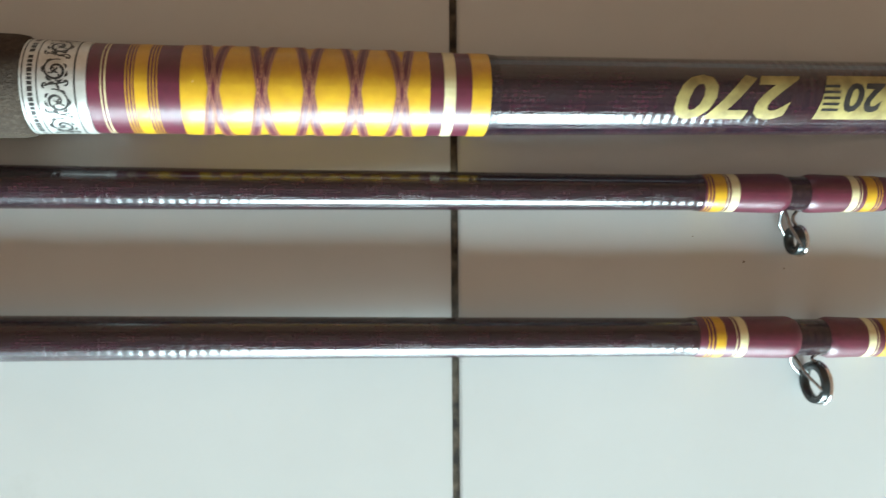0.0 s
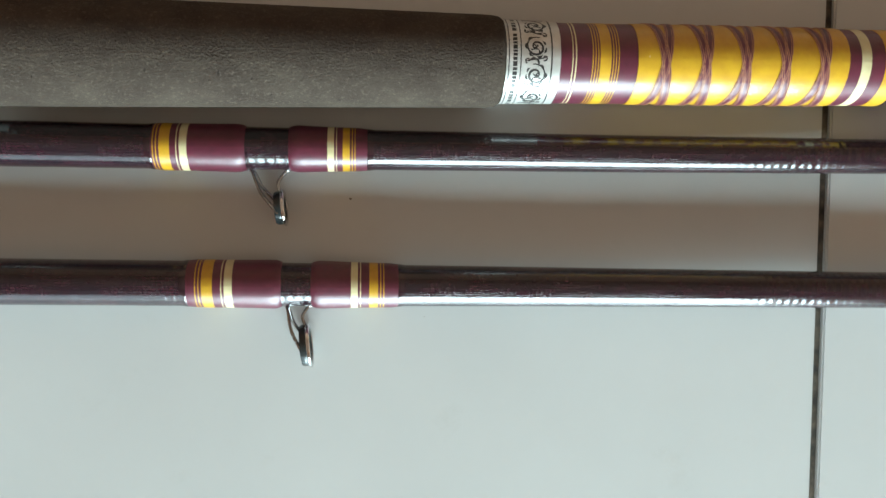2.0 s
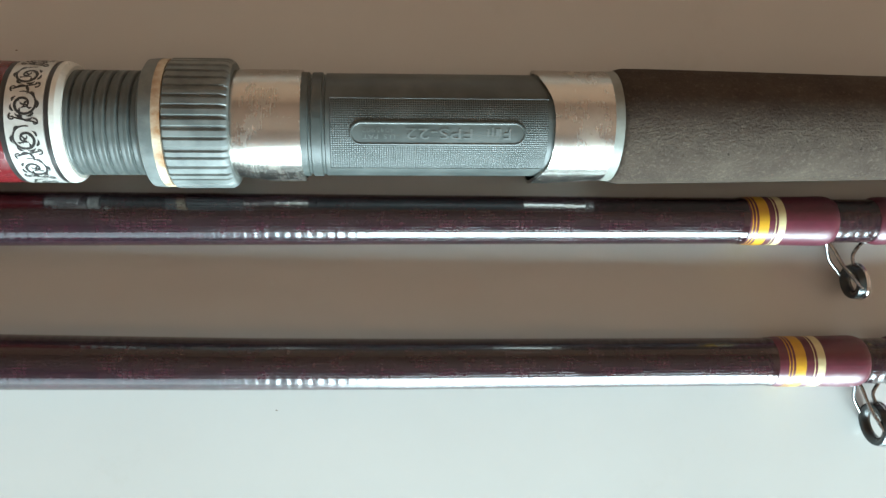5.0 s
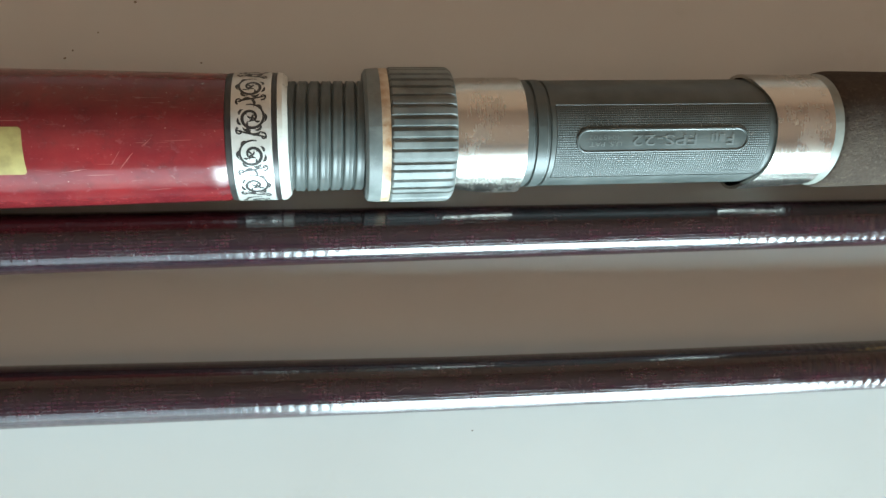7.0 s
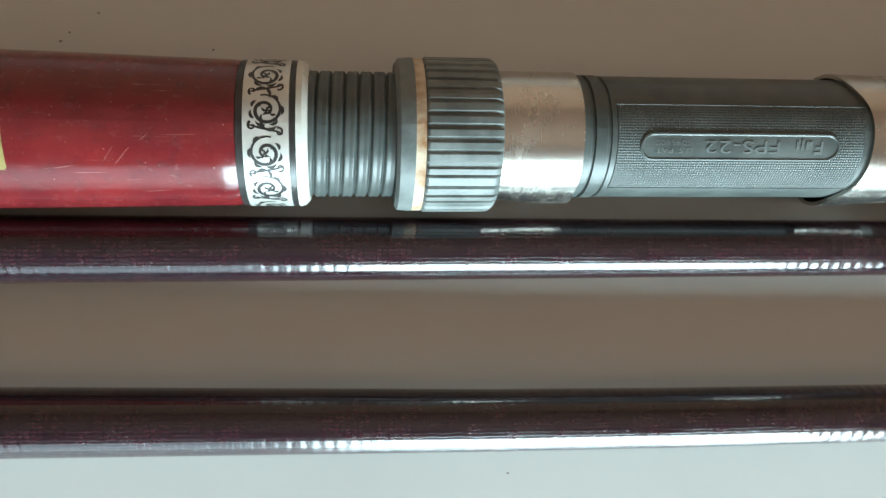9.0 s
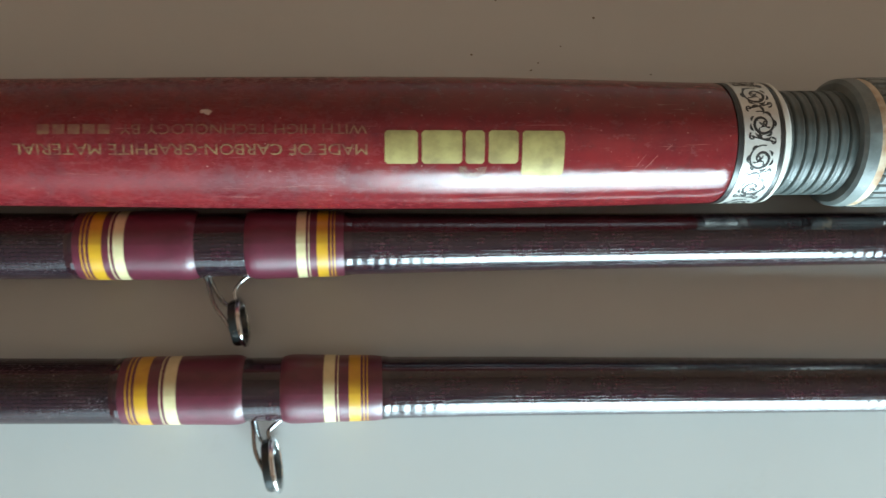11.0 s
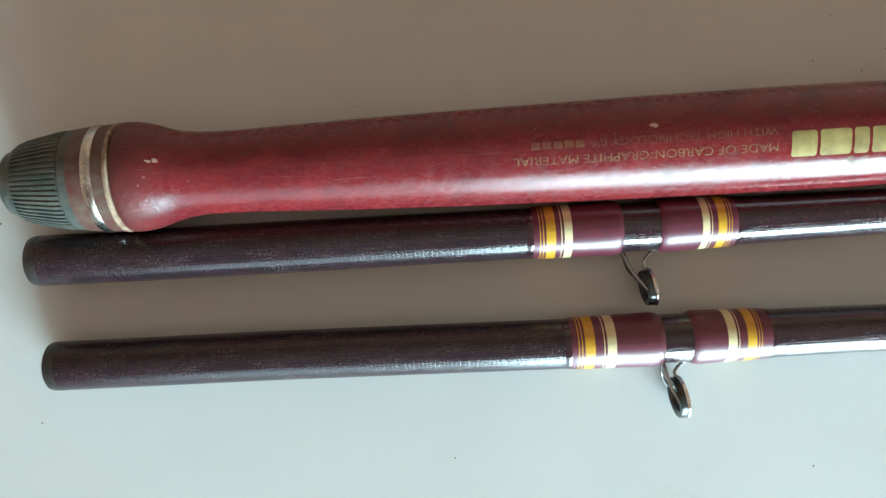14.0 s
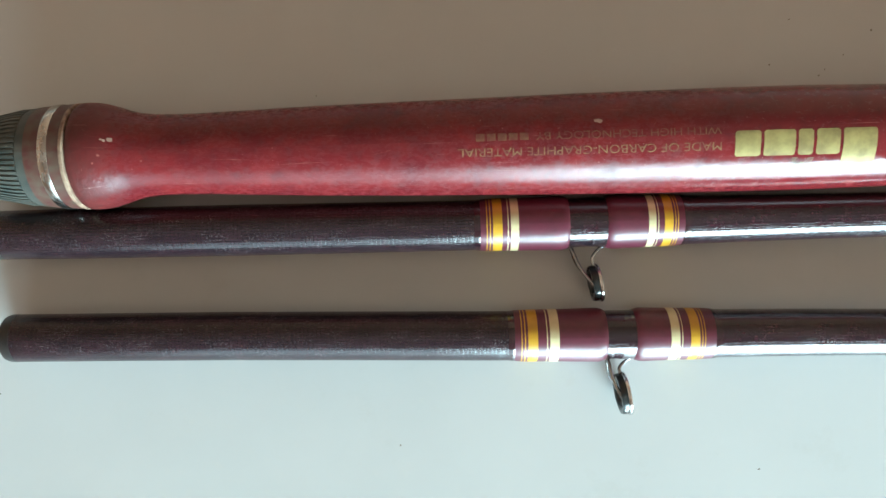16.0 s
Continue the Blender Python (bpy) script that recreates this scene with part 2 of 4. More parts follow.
def handle_material():
    n = Nodes("worn_red_lacquer")
    cloud = n.noise(n.uv((0.35, 3, 1)), 2.2, 6, 0.6)
    col = n.mix(n.ramp(cloud, (0.32, 0.0), (0.68, 1.0)), (0.100, 0.009, 0.012), (0.165, 0.015, 0.016))
    grime = n.ramp(n.noise(n.uv((0.8, 6, 1)), 3.4, 8, 0.7), (0.52, 0.0), (0.72, 1.0))
    col = n.mix(n.math("MULTIPLY", grime, 0.55), col, (0.050, 0.012, 0.013))
    haze = n.ramp(n.noise(n.uv((1.2, 9, 1)), 2.6, 8, 0.75), (0.50, 0.0), (0.74, 1.0))
    col = n.mix(n.math("MULTIPLY", haze, 0.10), col, (0.26, 0.085, 0.075))
    streak = n.ramp(n.noise(n.uv((0.6, 46, 1)), 3.0, 6, 0.7), (0.60, 0.0), (0.74, 1.0))
    area = n.ramp(n.noise(n.uv((0.5, 2.4, 1)), 1.7, 3), (0.44, 0.0), (0.60, 1.0))
    scr = n.math("MULTIPLY", streak, area)
    col = n.mix(n.math("MULTIPLY", scr, 0.32), col, (0.42, 0.17, 0.14))
    # dirt that has gathered where the flare meets the trim ring
    along = n.put("ShaderNodeSeparateXYZ", {"Vector": n.uv()}).outputs[0]
    near = n.put("ShaderNodeMapRange", {"Value": n.math("ADD", along, n.math("MULTIPLY", n.noise(n.uv((2.0, 9, 1)), 2.5, 7, 0.7), -1.6)), "From Min": -33.9, "From Max": -32.5, "To Min": 0.7, "To Max": 0.0}).outputs[0]
    col = n.mix(near, col, (0.058, 0.019, 0.015))
    long = n.ramp(n.noise(n.uv((0.22, 75, 1)), 3.0, 3, 0.5), (0.695, 0.0), (0.72, 1.0))
    col = n.mix(n.math("MULTIPLY", long, 0.28), col, (0.50, 0.26, 0.22))
    chips = n.ramp(n.noise(n.uv((2.2, 22, 1)), 7.0, 3), (0.715, 0.0), (0.735, 1.0))
    col = n.mix(chips, col, (0.55, 0.36, 0.30))
    crack = n.noise(n.uv((1.6, 13, 1)), 4.0, 4, 0.6)
    grain = n.noise(n.uv((0.9, 60, 1)), 3.0, 7, 0.75)
    h = n.math("ADD", n.math("ADD", n.math("MULTIPLY", crack, n.math("MULTIPLY_ADD", near, 2.0, 0.65)), n.math("MULTIPLY", grain, 0.14)), n.math("MULTIPLY", n.math("SUBTRACT", 1.0, chips), 0.4))
    rub = n.ramp(n.noise(n.uv((1.4, 20, 1)), 3.0, 8, 0.78), (0.47, 0.0), (0.66, 0.26))
    r = n.math("ADD", n.math("MULTIPLY_ADD", near, 0.34, n.math("ADD", rub, 0.08)), n.math("ADD", n.math("MULTIPLY", n.math("ADD", grime, scr), 0.14), n.math("MULTIPLY", haze, 0.16)))
    # the lacquer is rubbed dull where the rod is held
    held = n.put("ShaderNodeMapRange", {"Value": n.math("ADD", along, n.math("MULTIPLY", n.noise(n.uv((0.6, 4, 1)), 2.0, 7, 0.75), 6.0)), "From Min": -15.0, "From Max": -11.0, "To Min": 1.0, "To Max": 0.0}).outputs[0]
    r = n.math("MULTIPLY_ADD", held, 0.12, r)
    return n.done(Base_Color=col, Roughness=r, Normal=n.bump(h, 0.6, 0.00018), Coat_Weight=n.math("MULTIPLY_ADD", held, -0.2, 0.3), Coat_Roughness=n.math("MULTIPLY_ADD", held, 0.18, n.math("MULTIPLY_ADD", area, 0.12, 0.08)), Specular_IOR_Level=0.28)


def foam_material():
    n = Nodes("brown_foam")
    p = n.pos()
    cell = n.put("ShaderNodeTexVoronoi", {"Vector": p, "Scale": 1700.0}).outputs[0]
    grain = n.noise(p, 1700, 4, 0.75)
    big = n.ramp(n.noise(n.uv((0.4, 4, 1)), 2.0, 7, 0.7), (0.35, 0.0), (0.68, 1.0))
    col = n.mix(big, (0.042, 0.029, 0.022), (0.070, 0.052, 0.039))
    pits = n.ramp(n.noise(n.pos((1, 1.02, 0.98)), 620, 5, 0.75), (0.55, 0.0), (0.66, 1.0))
    col = n.mix(n.math("MULTIPLY", pits, 0.5), col, (0.050, 0.036, 0.028))
    pale = n.ramp(n.noise(p, 1100, 4, 0.75), (0.54, 0.0), (0.66, 1.0))
    col = n.mix(n.math("MULTIPLY", pale, 0.25), col, (0.20, 0.155, 0.12))
    nicks = n.ramp(n.noise(n.uv((3, 16, 1)), 2.6, 2), (0.70, 0.0), (0.73, 1.0))
    col = n.mix(nicks, col, (0.034, 0.024, 0.019))
    h = n.math("SUBTRACT", n.math("ADD", n.math("MULTIPLY", cell, 0.4), grain), nicks)
    return n.done(Base_Color=col, Roughness=0.88, Normal=n.bump(h, 1.0, 0.0004), Specular_IOR_Level=0.16)


def tile_material():
    n = Nodes("glazed_tile")
    p = n.pos()
    rnd = n.put("ShaderNodeObjectInfo").outputs["Random"]
    cloud = n.noise(p, 9, 6, 0.6)
    col = n.mix(n.ramp(cloud, (0.35, 0.0), (0.68, 1.0)), (0.500, 0.500, 0.486), (0.540, 0.541, 0.526))
    stain = n.ramp(n.noise(p, 34, 7, 0.7), (0.60, 0.0), (0.80, 1.0))
    col = n.mix(n.math("MULTIPLY", stain, 0.22), col, (0.35, 0.31, 0.25))
    col = n.mix(n.math("MULTIPLY", rnd, 0.06), col, (0.43, 0.42, 0.38))
    r = n.math("ADD", 0.14, n.math("MULTIPLY", n.noise(p, 60, 6, 0.7), 0.16))
    return n.done(Base_Color=col, Roughness=r, Normal=n.bump(n.noise(p, 14, 3), 0.05, 0.002), Specular_IOR_Level=0.5)


SEAT, SEAT_SMOOTH, HOOD, HANDLE, FOAM, TILE = seat_material(), smooth_seat_material(), hood_material(), handle_material(), foam_material(), tile_material()

# ---- mesh helpers (millimetres in, metres out) ----
TAU = 2 * math.pi


def path_of(points):
    xs, vs = zip(*points)
    return lambda x: float(np.interp(x, xs, vs))


class Axis:
    """The centre line of a rod: its y and z along x, in millimetres."""

    def __init__(self, y, z):
        self.y, self.z = path_of(y), path_of(z)

    def at(self, x, r, phi):
        """A place at x, r from the centre line, phi radians from the top towards +y."""
        return (x * 1e-3, (self.y(x) + r * math.sin(phi)) * 1e-3, (self.z(x) + r * math.cos(phi)) * 1e-3)


def mesh_of(name, verts, faces, material, uvs=None, sharp=32):
    me = bpy.data.meshes.new(name)
    me.from_pydata(verts, [], faces)
    if uvs is not None:
        layer = me.uv_layers.new(name="UVMap")
        idx = np.empty(len(me.loops), dtype=np.int32)
        me.loops.foreach_get("vertex_index", idx)
        layer.data.foreach_set("uv", np.asarray(uvs, dtype=np.float32)[idx].ravel())
    me.materials.append(material)
    me.polygons.foreach_set("use_smooth", [True] * len(me.polygons))
    me.set_sharp_from_angle(angle=radians(sharp))
    return me


def child(name, me, parent, label=""):
    ob = new(name, me)
    if parent is not None:
        ob.parent = parent
    return tagged(ob, label)


def tube(name, axis, xs, rfun, material, parent, label="", n=64, caps=True, sharp=32, bore=0.0):
    """A turned part: xs along the rod, rfun(x, phi) its radius."""
    verts, uvs, faces = [], [], []
    for x in xs:
        for k in range(n + 1):
            phi = TAU * k / n
            verts.append(axis.at(x, rfun(x, phi), phi))
            uvs.append((x * 0.1, k / n))
    w = n + 1
    for a in range(len(xs) - 1):
        for k in range(n):
            p = a * w + k
            faces.append((p, p + w, p + w + 1, p + 1))
    if caps:
        for a, flip in ((0, False), (len(xs) - 1, True)):
            c = len(verts)
            verts.append(axis.at(xs[a], 0, 0))
            uvs.append((xs[a] * 0.1 + 0.5, 0.5))
            for k in range(n):
                p = a * w + k
                faces.append((c, p + 1, p) if flip else (c, p, p + 1))
    me = mesh_of(name, verts, faces, material, uvs, sharp)
    return child(name, me, parent, label)


def turned(name, axis, profile, material, parent, label="", n=64, sharp=32):
    """A turned part from (x, r) rows; equal x make a step."""
    rows = []
    for (x0, r0), (x1, r1) in zip(profile, profile[1:]):
        steps = max(1, int(abs(x1 - x0) / 12))
        rows += [(x0 + (x1 - x0) * s / steps, r0 + (r1 - r0) * s / steps) for s in range(steps)]
    rows.append(profile[-1])
    it = {}
    xs = []
    for i, (x, r) in enumerate(rows):
        key = x + i * 1e-7
        it[key] = r
        xs.append(key)
    return tube(name, axis, xs, lambda x, phi: it[x], material, parent, label, n, True, sharp)


def sleeve(name, axis, left, right, rout, thick, material, parent, label="", n=72, m=14, sharp=35):
    """A thin shell round the rod, with edges left(phi) and right(phi)."""
    verts, uvs, faces = [], [], []
    for side in (0, 1):
        for j in range(m + 1):
            for k in range(n):
                phi = TAU * k / n - math.pi
                x = left(phi) + (right(phi) - left(phi)) * j / m
                r = rout(x, phi) - side * thick
                verts.append(axis.at(x, r, phi))
                uvs.append((x * 0.1, k / n))
    o = (m + 1) * n
    for j in range(m):
        for k in range(n):
            p, q = j * n + k, j * n + (k + 1) % n
            faces.append((p, p + n, q + n, q))
            faces.append((o + p, o + q, o + q + n, o + p + n))
    for k in range(n):
        p, q = k, (k + 1) % n
        faces.append((p, q, o + q, o + p))
        faces.append((m * n + p, o + m * n + p, o + m * n + q, m * n + q))
    return child(name, mesh_of(name, verts, faces, material, uvs, sharp), parent, label)


def patch(name, axis, x0, x1, p0, p1, rfun, material, parent, label="", drop=0.3, nx=12, np_=18):
    """A raised plate on the rod between two angles, with its rim turned down."""
    verts, uvs, faces = [], [], []
    xs = [x0] + [x0 + 0.15 + (x1 - x0 - 0.3) * i / nx for i in range(nx + 1)] + [x1]
    ps = [p0] + [p0 + 0.012 + (p1 - p0 - 0.024) * i / np_ for i in range(np_ + 1)] + [p1]
    for i, x in enumerate(xs):
        for j, p in enumerate(ps):
            edge = i in (0, len(xs) - 1) or j in (0, len(ps) - 1)
            verts.append(axis.at(x, rfun(x) - (drop if edge else 0), p))
            uvs.append((x * 0.1, p / TAU))
    w = len(ps)
    for i in range(len(xs) - 1):
        for j in range(w - 1):
            a = i * w + j
            faces.append((a, a + w, a + w + 1, a + 1))
    return child(name, mesh_of(name, verts, faces, material, uvs), parent, label)


def wire(name, points, radius, material, parent, label="", n=10, flat=1.0):
    """A round wire through smoothed points in metres."""
    pts = [Vector(p) for p in points]
    fine = []
    for i in range(len(pts) - 1):
        a, b, c, d = pts[max(i - 1, 0)], pts[i], pts[i + 1], pts[min(i + 2, len(pts) - 1)]
        for s in range(6):
            t = s / 6
            fine.append(0.5 * (2 * b + (c - a) * t + (2 * a - 5 * b + 4 * c - d) * t * t + (3 * b - a - 3 * c + d) * t ** 3))
    fine.append(pts[-1])
    verts, faces = [], []
    for i, p in enumerate(fine):
        d = (fine[min(i + 1, len(fine) - 1)] - fine[max(i - 1, 0)]).normalized()
        s = d.cross(Vector((0, 0, 1)))
        s = s.normalized() if s.length > 1e-4 else Vector((0, 1, 0))
        u = s.cross(d)
        for k in range(n):
            a = TAU * k / n
            verts.append(tuple(p + radius * (math.cos(a) * s + math.sin(a) * u * flat)))
    for i in range(len(fine) - 1):
        for k in range(n):
            p, q = i * n + k, i * n + (k + 1) % n
            faces.append((p, q, q + n, p + n))
    faces.append(tuple(range(n))[::-1])
    faces.append(tuple(range((len(fine) - 1) * n, len(fine) * n)))
    return child(name, mesh_of(name, verts, faces, material), parent, label)


def ring_mesh(name, centre, normal, major, section, material, parent, label="", n=40):
    """A ring: section is a closed list of (radial, along) offsets in metres."""
    q = Vector(normal).normalized().to_track_quat("Z", "Y").to_matrix()
    verts, faces, m = [], [], len(section)
    for k in range(n):
        a = TAU * k / n
        for dr, dz in section:
            v = q @ Vector(((major + dr) * math.cos(a), (major + dr) * math.sin(a), dz))
            verts.append(tuple(Vector(centre) + v))
    for k in range(n):
        for j in range(m):
            a, b = k * m + j, k * m + (j + 1) % m
            c, d = ((k + 1) % n) * m + j, ((k + 1) % n) * m + (j + 1) % m
            faces.append((a, c, d, b))
    return child(name, mesh_of(name, verts, faces, material, None, 50), parent, label)


def ellipse(a, b, n=12):
    return [(a * math.cos(TAU * k / n), b * math.sin(TAU * k / n)) for k in range(n)]


def wrap_flat(bm, axis, r, x0, phi0, lift=0.06):
    """Bends flat artwork (u to reading right, v up, mm) round the rod; it reads from the +y side."""
    vs = [v.co.y for v in bm.verts]
    lo, hi = min(vs), max(vs)
    step = 0.5
    for i in range(1, int((hi - lo) / step) + 1):
        bmesh.ops.bisect_plane(bm, geom=bm.verts[:] + bm.edges[:] + bm.faces[:], plane_co=(0, lo + i * step, 0), plane_no=(0, 1, 0))
    for v in bm.verts:
        u, w, h = v.co
        x = x0 - u
        v.co = axis.at(x, r(x) + lift + h, phi0 - w / r(x))


def art(name, bm, axis, r, x0, phi0, material, parent, label="", lift=0.06):
    wrap_flat(bm, axis, r, x0, phi0, lift)
    bmesh.ops.recalc_face_normals(bm, faces=bm.faces)
    me = bpy.data.meshes.new(name)
    bm.to_mesh(me)
    bm.free()
    me.materials.append(material)
    return child(name, me, parent, label)


def letters(text, width, height, shear=0.0, bold=0.0):
    """A flat mesh of a line of writing, width by height in mm, its lower left corner at 0, 0."""
    cu = bpy.data.curves.new("writing", "FONT")
    cu.body, cu.size, cu.shear, cu.resolution_u = text, 1.0, shear, 3
    cu.offset = bold
    ob = new("writing", cu)
    dg = bpy.context.evaluated_depsgraph_get()
    me = bpy.data.meshes.new_from_object(ob.evaluated_get(dg))
    bpy.data.objects.remove(ob)
    bpy.data.curves.remove(cu)
    bm = bmesh.new()
    bm.from_mesh(me)
    bpy.data.meshes.remove(me)
    xs, ys = [v.co.x for v in bm.verts], [v.co.y for v in bm.verts]
    for v in bm.verts:
        v.co = ((v.co.x - min(xs)) / (max(xs) - min(xs)) * width, (v.co.y - min(ys)) / (max(ys) - min(ys)) * height, 0)
    bmesh.ops.remove_doubles(bm, verts=bm.verts, dist=1e-5)
    return bm


def flat_polys(polys):
    bm = bmesh.new()
    for poly in polys:
        bm.faces.new([bm.verts.new((u, v, 0)) for u, v in poly])
    return bm


def ribbon(line, width):
    """Quads along a flat line; width(s) for s from 0 to 1."""
    polys, left, right = [], [], []
    for i, (u, v) in enumerate(line):
        a, b = line[max(i - 1, 0)], line[min(i + 1, len(line) - 1)]
        dx, dy = b[0] - a[0], b[1] - a[1]
        d = math.hypot(dx, dy) or 1
        w = width(i / (len(line) - 1)) / 2
        left.append((u - dy / d * w, v + dx / d * w))
        right.append((u + dy / d * w, v - dx / d * w))
    for i in range(len(line) - 1):
        polys.append((left[i], right[i], right[i + 1], left[i + 1]))
    return polys


def curl(cx, cy, r0, turns, start, way, n=26):
    return [(cx + r0 * (1 - 0.86 * s / n) * math.cos(start + way * TAU * turns * s / n), cy + r0 * (1 - 0.86 * s / n) * math.sin(start + way * TAU * turns * s / n)) for s in range(n + 1)]


def leaf(x, y, angle, long, wide, bend):
    """A pointed, bent leaf as a ribbon."""
    line = [(x + long * t * math.cos(angle + bend * t), y + long * t * math.sin(angle + bend * t)) for t in (0, 0.2, 0.4, 0.6, 0.8, 1.0)]
    return ribbon(line, lambda t: wide * math.sin(math.pi * min(1, 0.12 + 0.88 * t)) + 0.02)


def scrollwork(width, length):
    """Leaf scrolls filling a strip width wide (along u), length long (along v): a thin stem curls in, with leaves on its back, then swings over to the next."""
    polys = []
    k = width / 7.0
    v, flip, c = 0.0, 1, 3.5 * k
    pitch = 7.6 * k
    while v < length - 6.5 * k:
        m = v + 3.5 * k

        def at(r, a):
            return c + flip * r * k * math.cos(a), m + r * k * math.sin(a)

        # the spiral stem
        spiral = [at(3.0 * (1 - 0.80 * t / 34), -1.9 + TAU * 1.55 * t / 34) for t in range(35)]
        polys += ribbon(spiral, lambda t: k * (0.28 + 0.36 * math.sin(math.pi * t)))
        # a leaf rolled up in its eye
        x, y = at(0.2, 0.4)
        for a in (0.3, 1.7, 3.3, 4.7):
            polys += leaf(x, y, a, 1.1 * k, 0.42 * k, 0.9 * flip)
        # pointed leaves on the back of the stem
        for a, long in ((-1.2, 1.1), (-0.3, 1.3), (0.7, 1.2), (1.6, 1.3), (2.5, 1.2), (3.4, 1.0)):
            x, y = at(2.75 - 0.10 * a, a)
            way = a + 1.0 if flip > 0 else math.pi - a - 1.0
            polys += leaf(x, y, way, 1.4 * long * k, 0.56 * k, 0.9 * flip)
        # small inner leaves
        for a in (0.4, 1.9, 3.5):
            x, y = at(1.9, a)
            way = a + 2.2 if flip > 0 else math.pi - a - 2.2
            polys += leaf(x, y, way, 1.05 * k, 0.42 * k, 0.6 * flip)
        # the stem that swings over to the next scroll, with a tendril to each side
        line = [(c - flip * k * 3.0 * math.cos(math.pi * t), v + k * (5.9 + 1.9 * t)) for t in (0, 0.15, 0.3, 0.45, 0.6, 0.75, 0.9, 1.0)]
        polys += ribbon(line, lambda t: k * (0.16 + 0.26 * math.sin(math.pi * t)))
        for side, a in ((-1, 0.5), (1, -0.5)):
            polys += leaf(c, v + 6.85 * k, a if side > 0 else math.pi - a, 2.1 * k, 0.62 * k, 0.8 * side * flip)
            polys += ribbon(curl(c + side * 2.3 * k, v + (7.4 if side == flip else 6.3) * k, 0.85 * k, 0.95, 1.2 * flip, -side * flip, 14), lambda t: k * (0.42 - 0.18 * t))
        v += pitch
        flip = -flip
    return [[(min(max(u, 0), width), w) for u, w in p] for p in polys]


def blotch(cx, cy, r, seed):
    q = random.Random(seed)
    return [(cx + r * (0.7 + 0.5 * q.random()) * math.cos(a), cy + r * (0.6 + 0.5 * q.random()) * math.sin(a)) for a in np.linspace(0, TAU, 11)[:-1]]


# ---- room: floor of large glazed tiles, plain walls, a wide doorway ----
TILE_SIZE, JOINT, TURN = 0.8, 0.0015, 1.15
JOINT_X, LIP = 0.2723, 0.0013


def box_mesh(name, x0, y0, z0, x1, y1, z1, material, bevel=0.0):
    bm = bmesh.new()
    bmesh.ops.create_cube(bm, size=1)
    for v in bm.verts:
        v.co = ((x0 + x1) / 2 + v.co.x * (x1 - x0), (y0 + y1) / 2 + v.co.y * (y1 - y0), (z0 + z1) / 2 + v.co.z * (z1 - z0))
    if bevel:
        bmesh.ops.bevel(bm, geom=bm.edges[:], offset=bevel, segments=2, affect="EDGES")
    me = bpy.data.meshes.new(name)
    bm.to_mesh(me)
    bm.free()
    me.materials.append(material)
    return me


def structure(name, *args, label=""):
    return tagged(new(name, box_mesh(name, *args)), label, kind="structure")


X0, X1, Y1, ZC = -1.9, 2.1, 2.2, 2.5
floor = structure("floor", X0 - 0.2, DOOR_Y - 0.4, -0.06, X1 + 0.2, Y1 + 0.2, -0.0004, GROUT, label="dark dirty grout bed under glazed tiles")
structure("wall_north", X0, Y1, 0, X1, Y1 + 0.15, ZC, PLASTER)
structure("wall_west", X0 - 0.15, DOOR_Y, 0, X0, Y1 + 0.15, ZC, PLASTER)
structure("wall_east", X1, DOOR_Y, 0, X1 + 0.15, Y1 + 0.15, ZC, PLASTER)
structure("wall_south_a", X0 - 0.15, DOOR_Y - 0.15, 0, FILL_X0, DOOR_Y, ZC, PLASTER)
# unseen post, added between the doorway and the fill lamp's made-up opening
structure("wall_south_post", FILL_X1, DOOR_Y - 0.15, 0, DOOR_X0, DOOR_Y, DOOR_Z, PLASTER)
structure("wall_south_b", DOOR_X1, DOOR_Y - 0.15, 0, X1 + 0.15, DOOR_Y, ZC, PLASTER)
structure("wall_south_lintel", FILL_X0, DOOR_Y - 0.15, DOOR_Z, DOOR_X1, DOOR_Y, ZC, PLASTER)
structure("ceiling", X0 - 0.15, DOOR_Y - 0.15, ZC, X1 + 0.15, Y1 + 0.15, ZC + 0.1, CEIL)

# ---- rod parts that repeat ----


def thread_band(name, axis, r, x0, x1, material, parent, label="", lift=0.02):
    return tube(name, axis, [x0, x0 + 0.04, x1 - 0.04, x1], lambda x, phi: r(x) + (lift if x0 < x < x1 else -0.05), material, parent, label, 56)


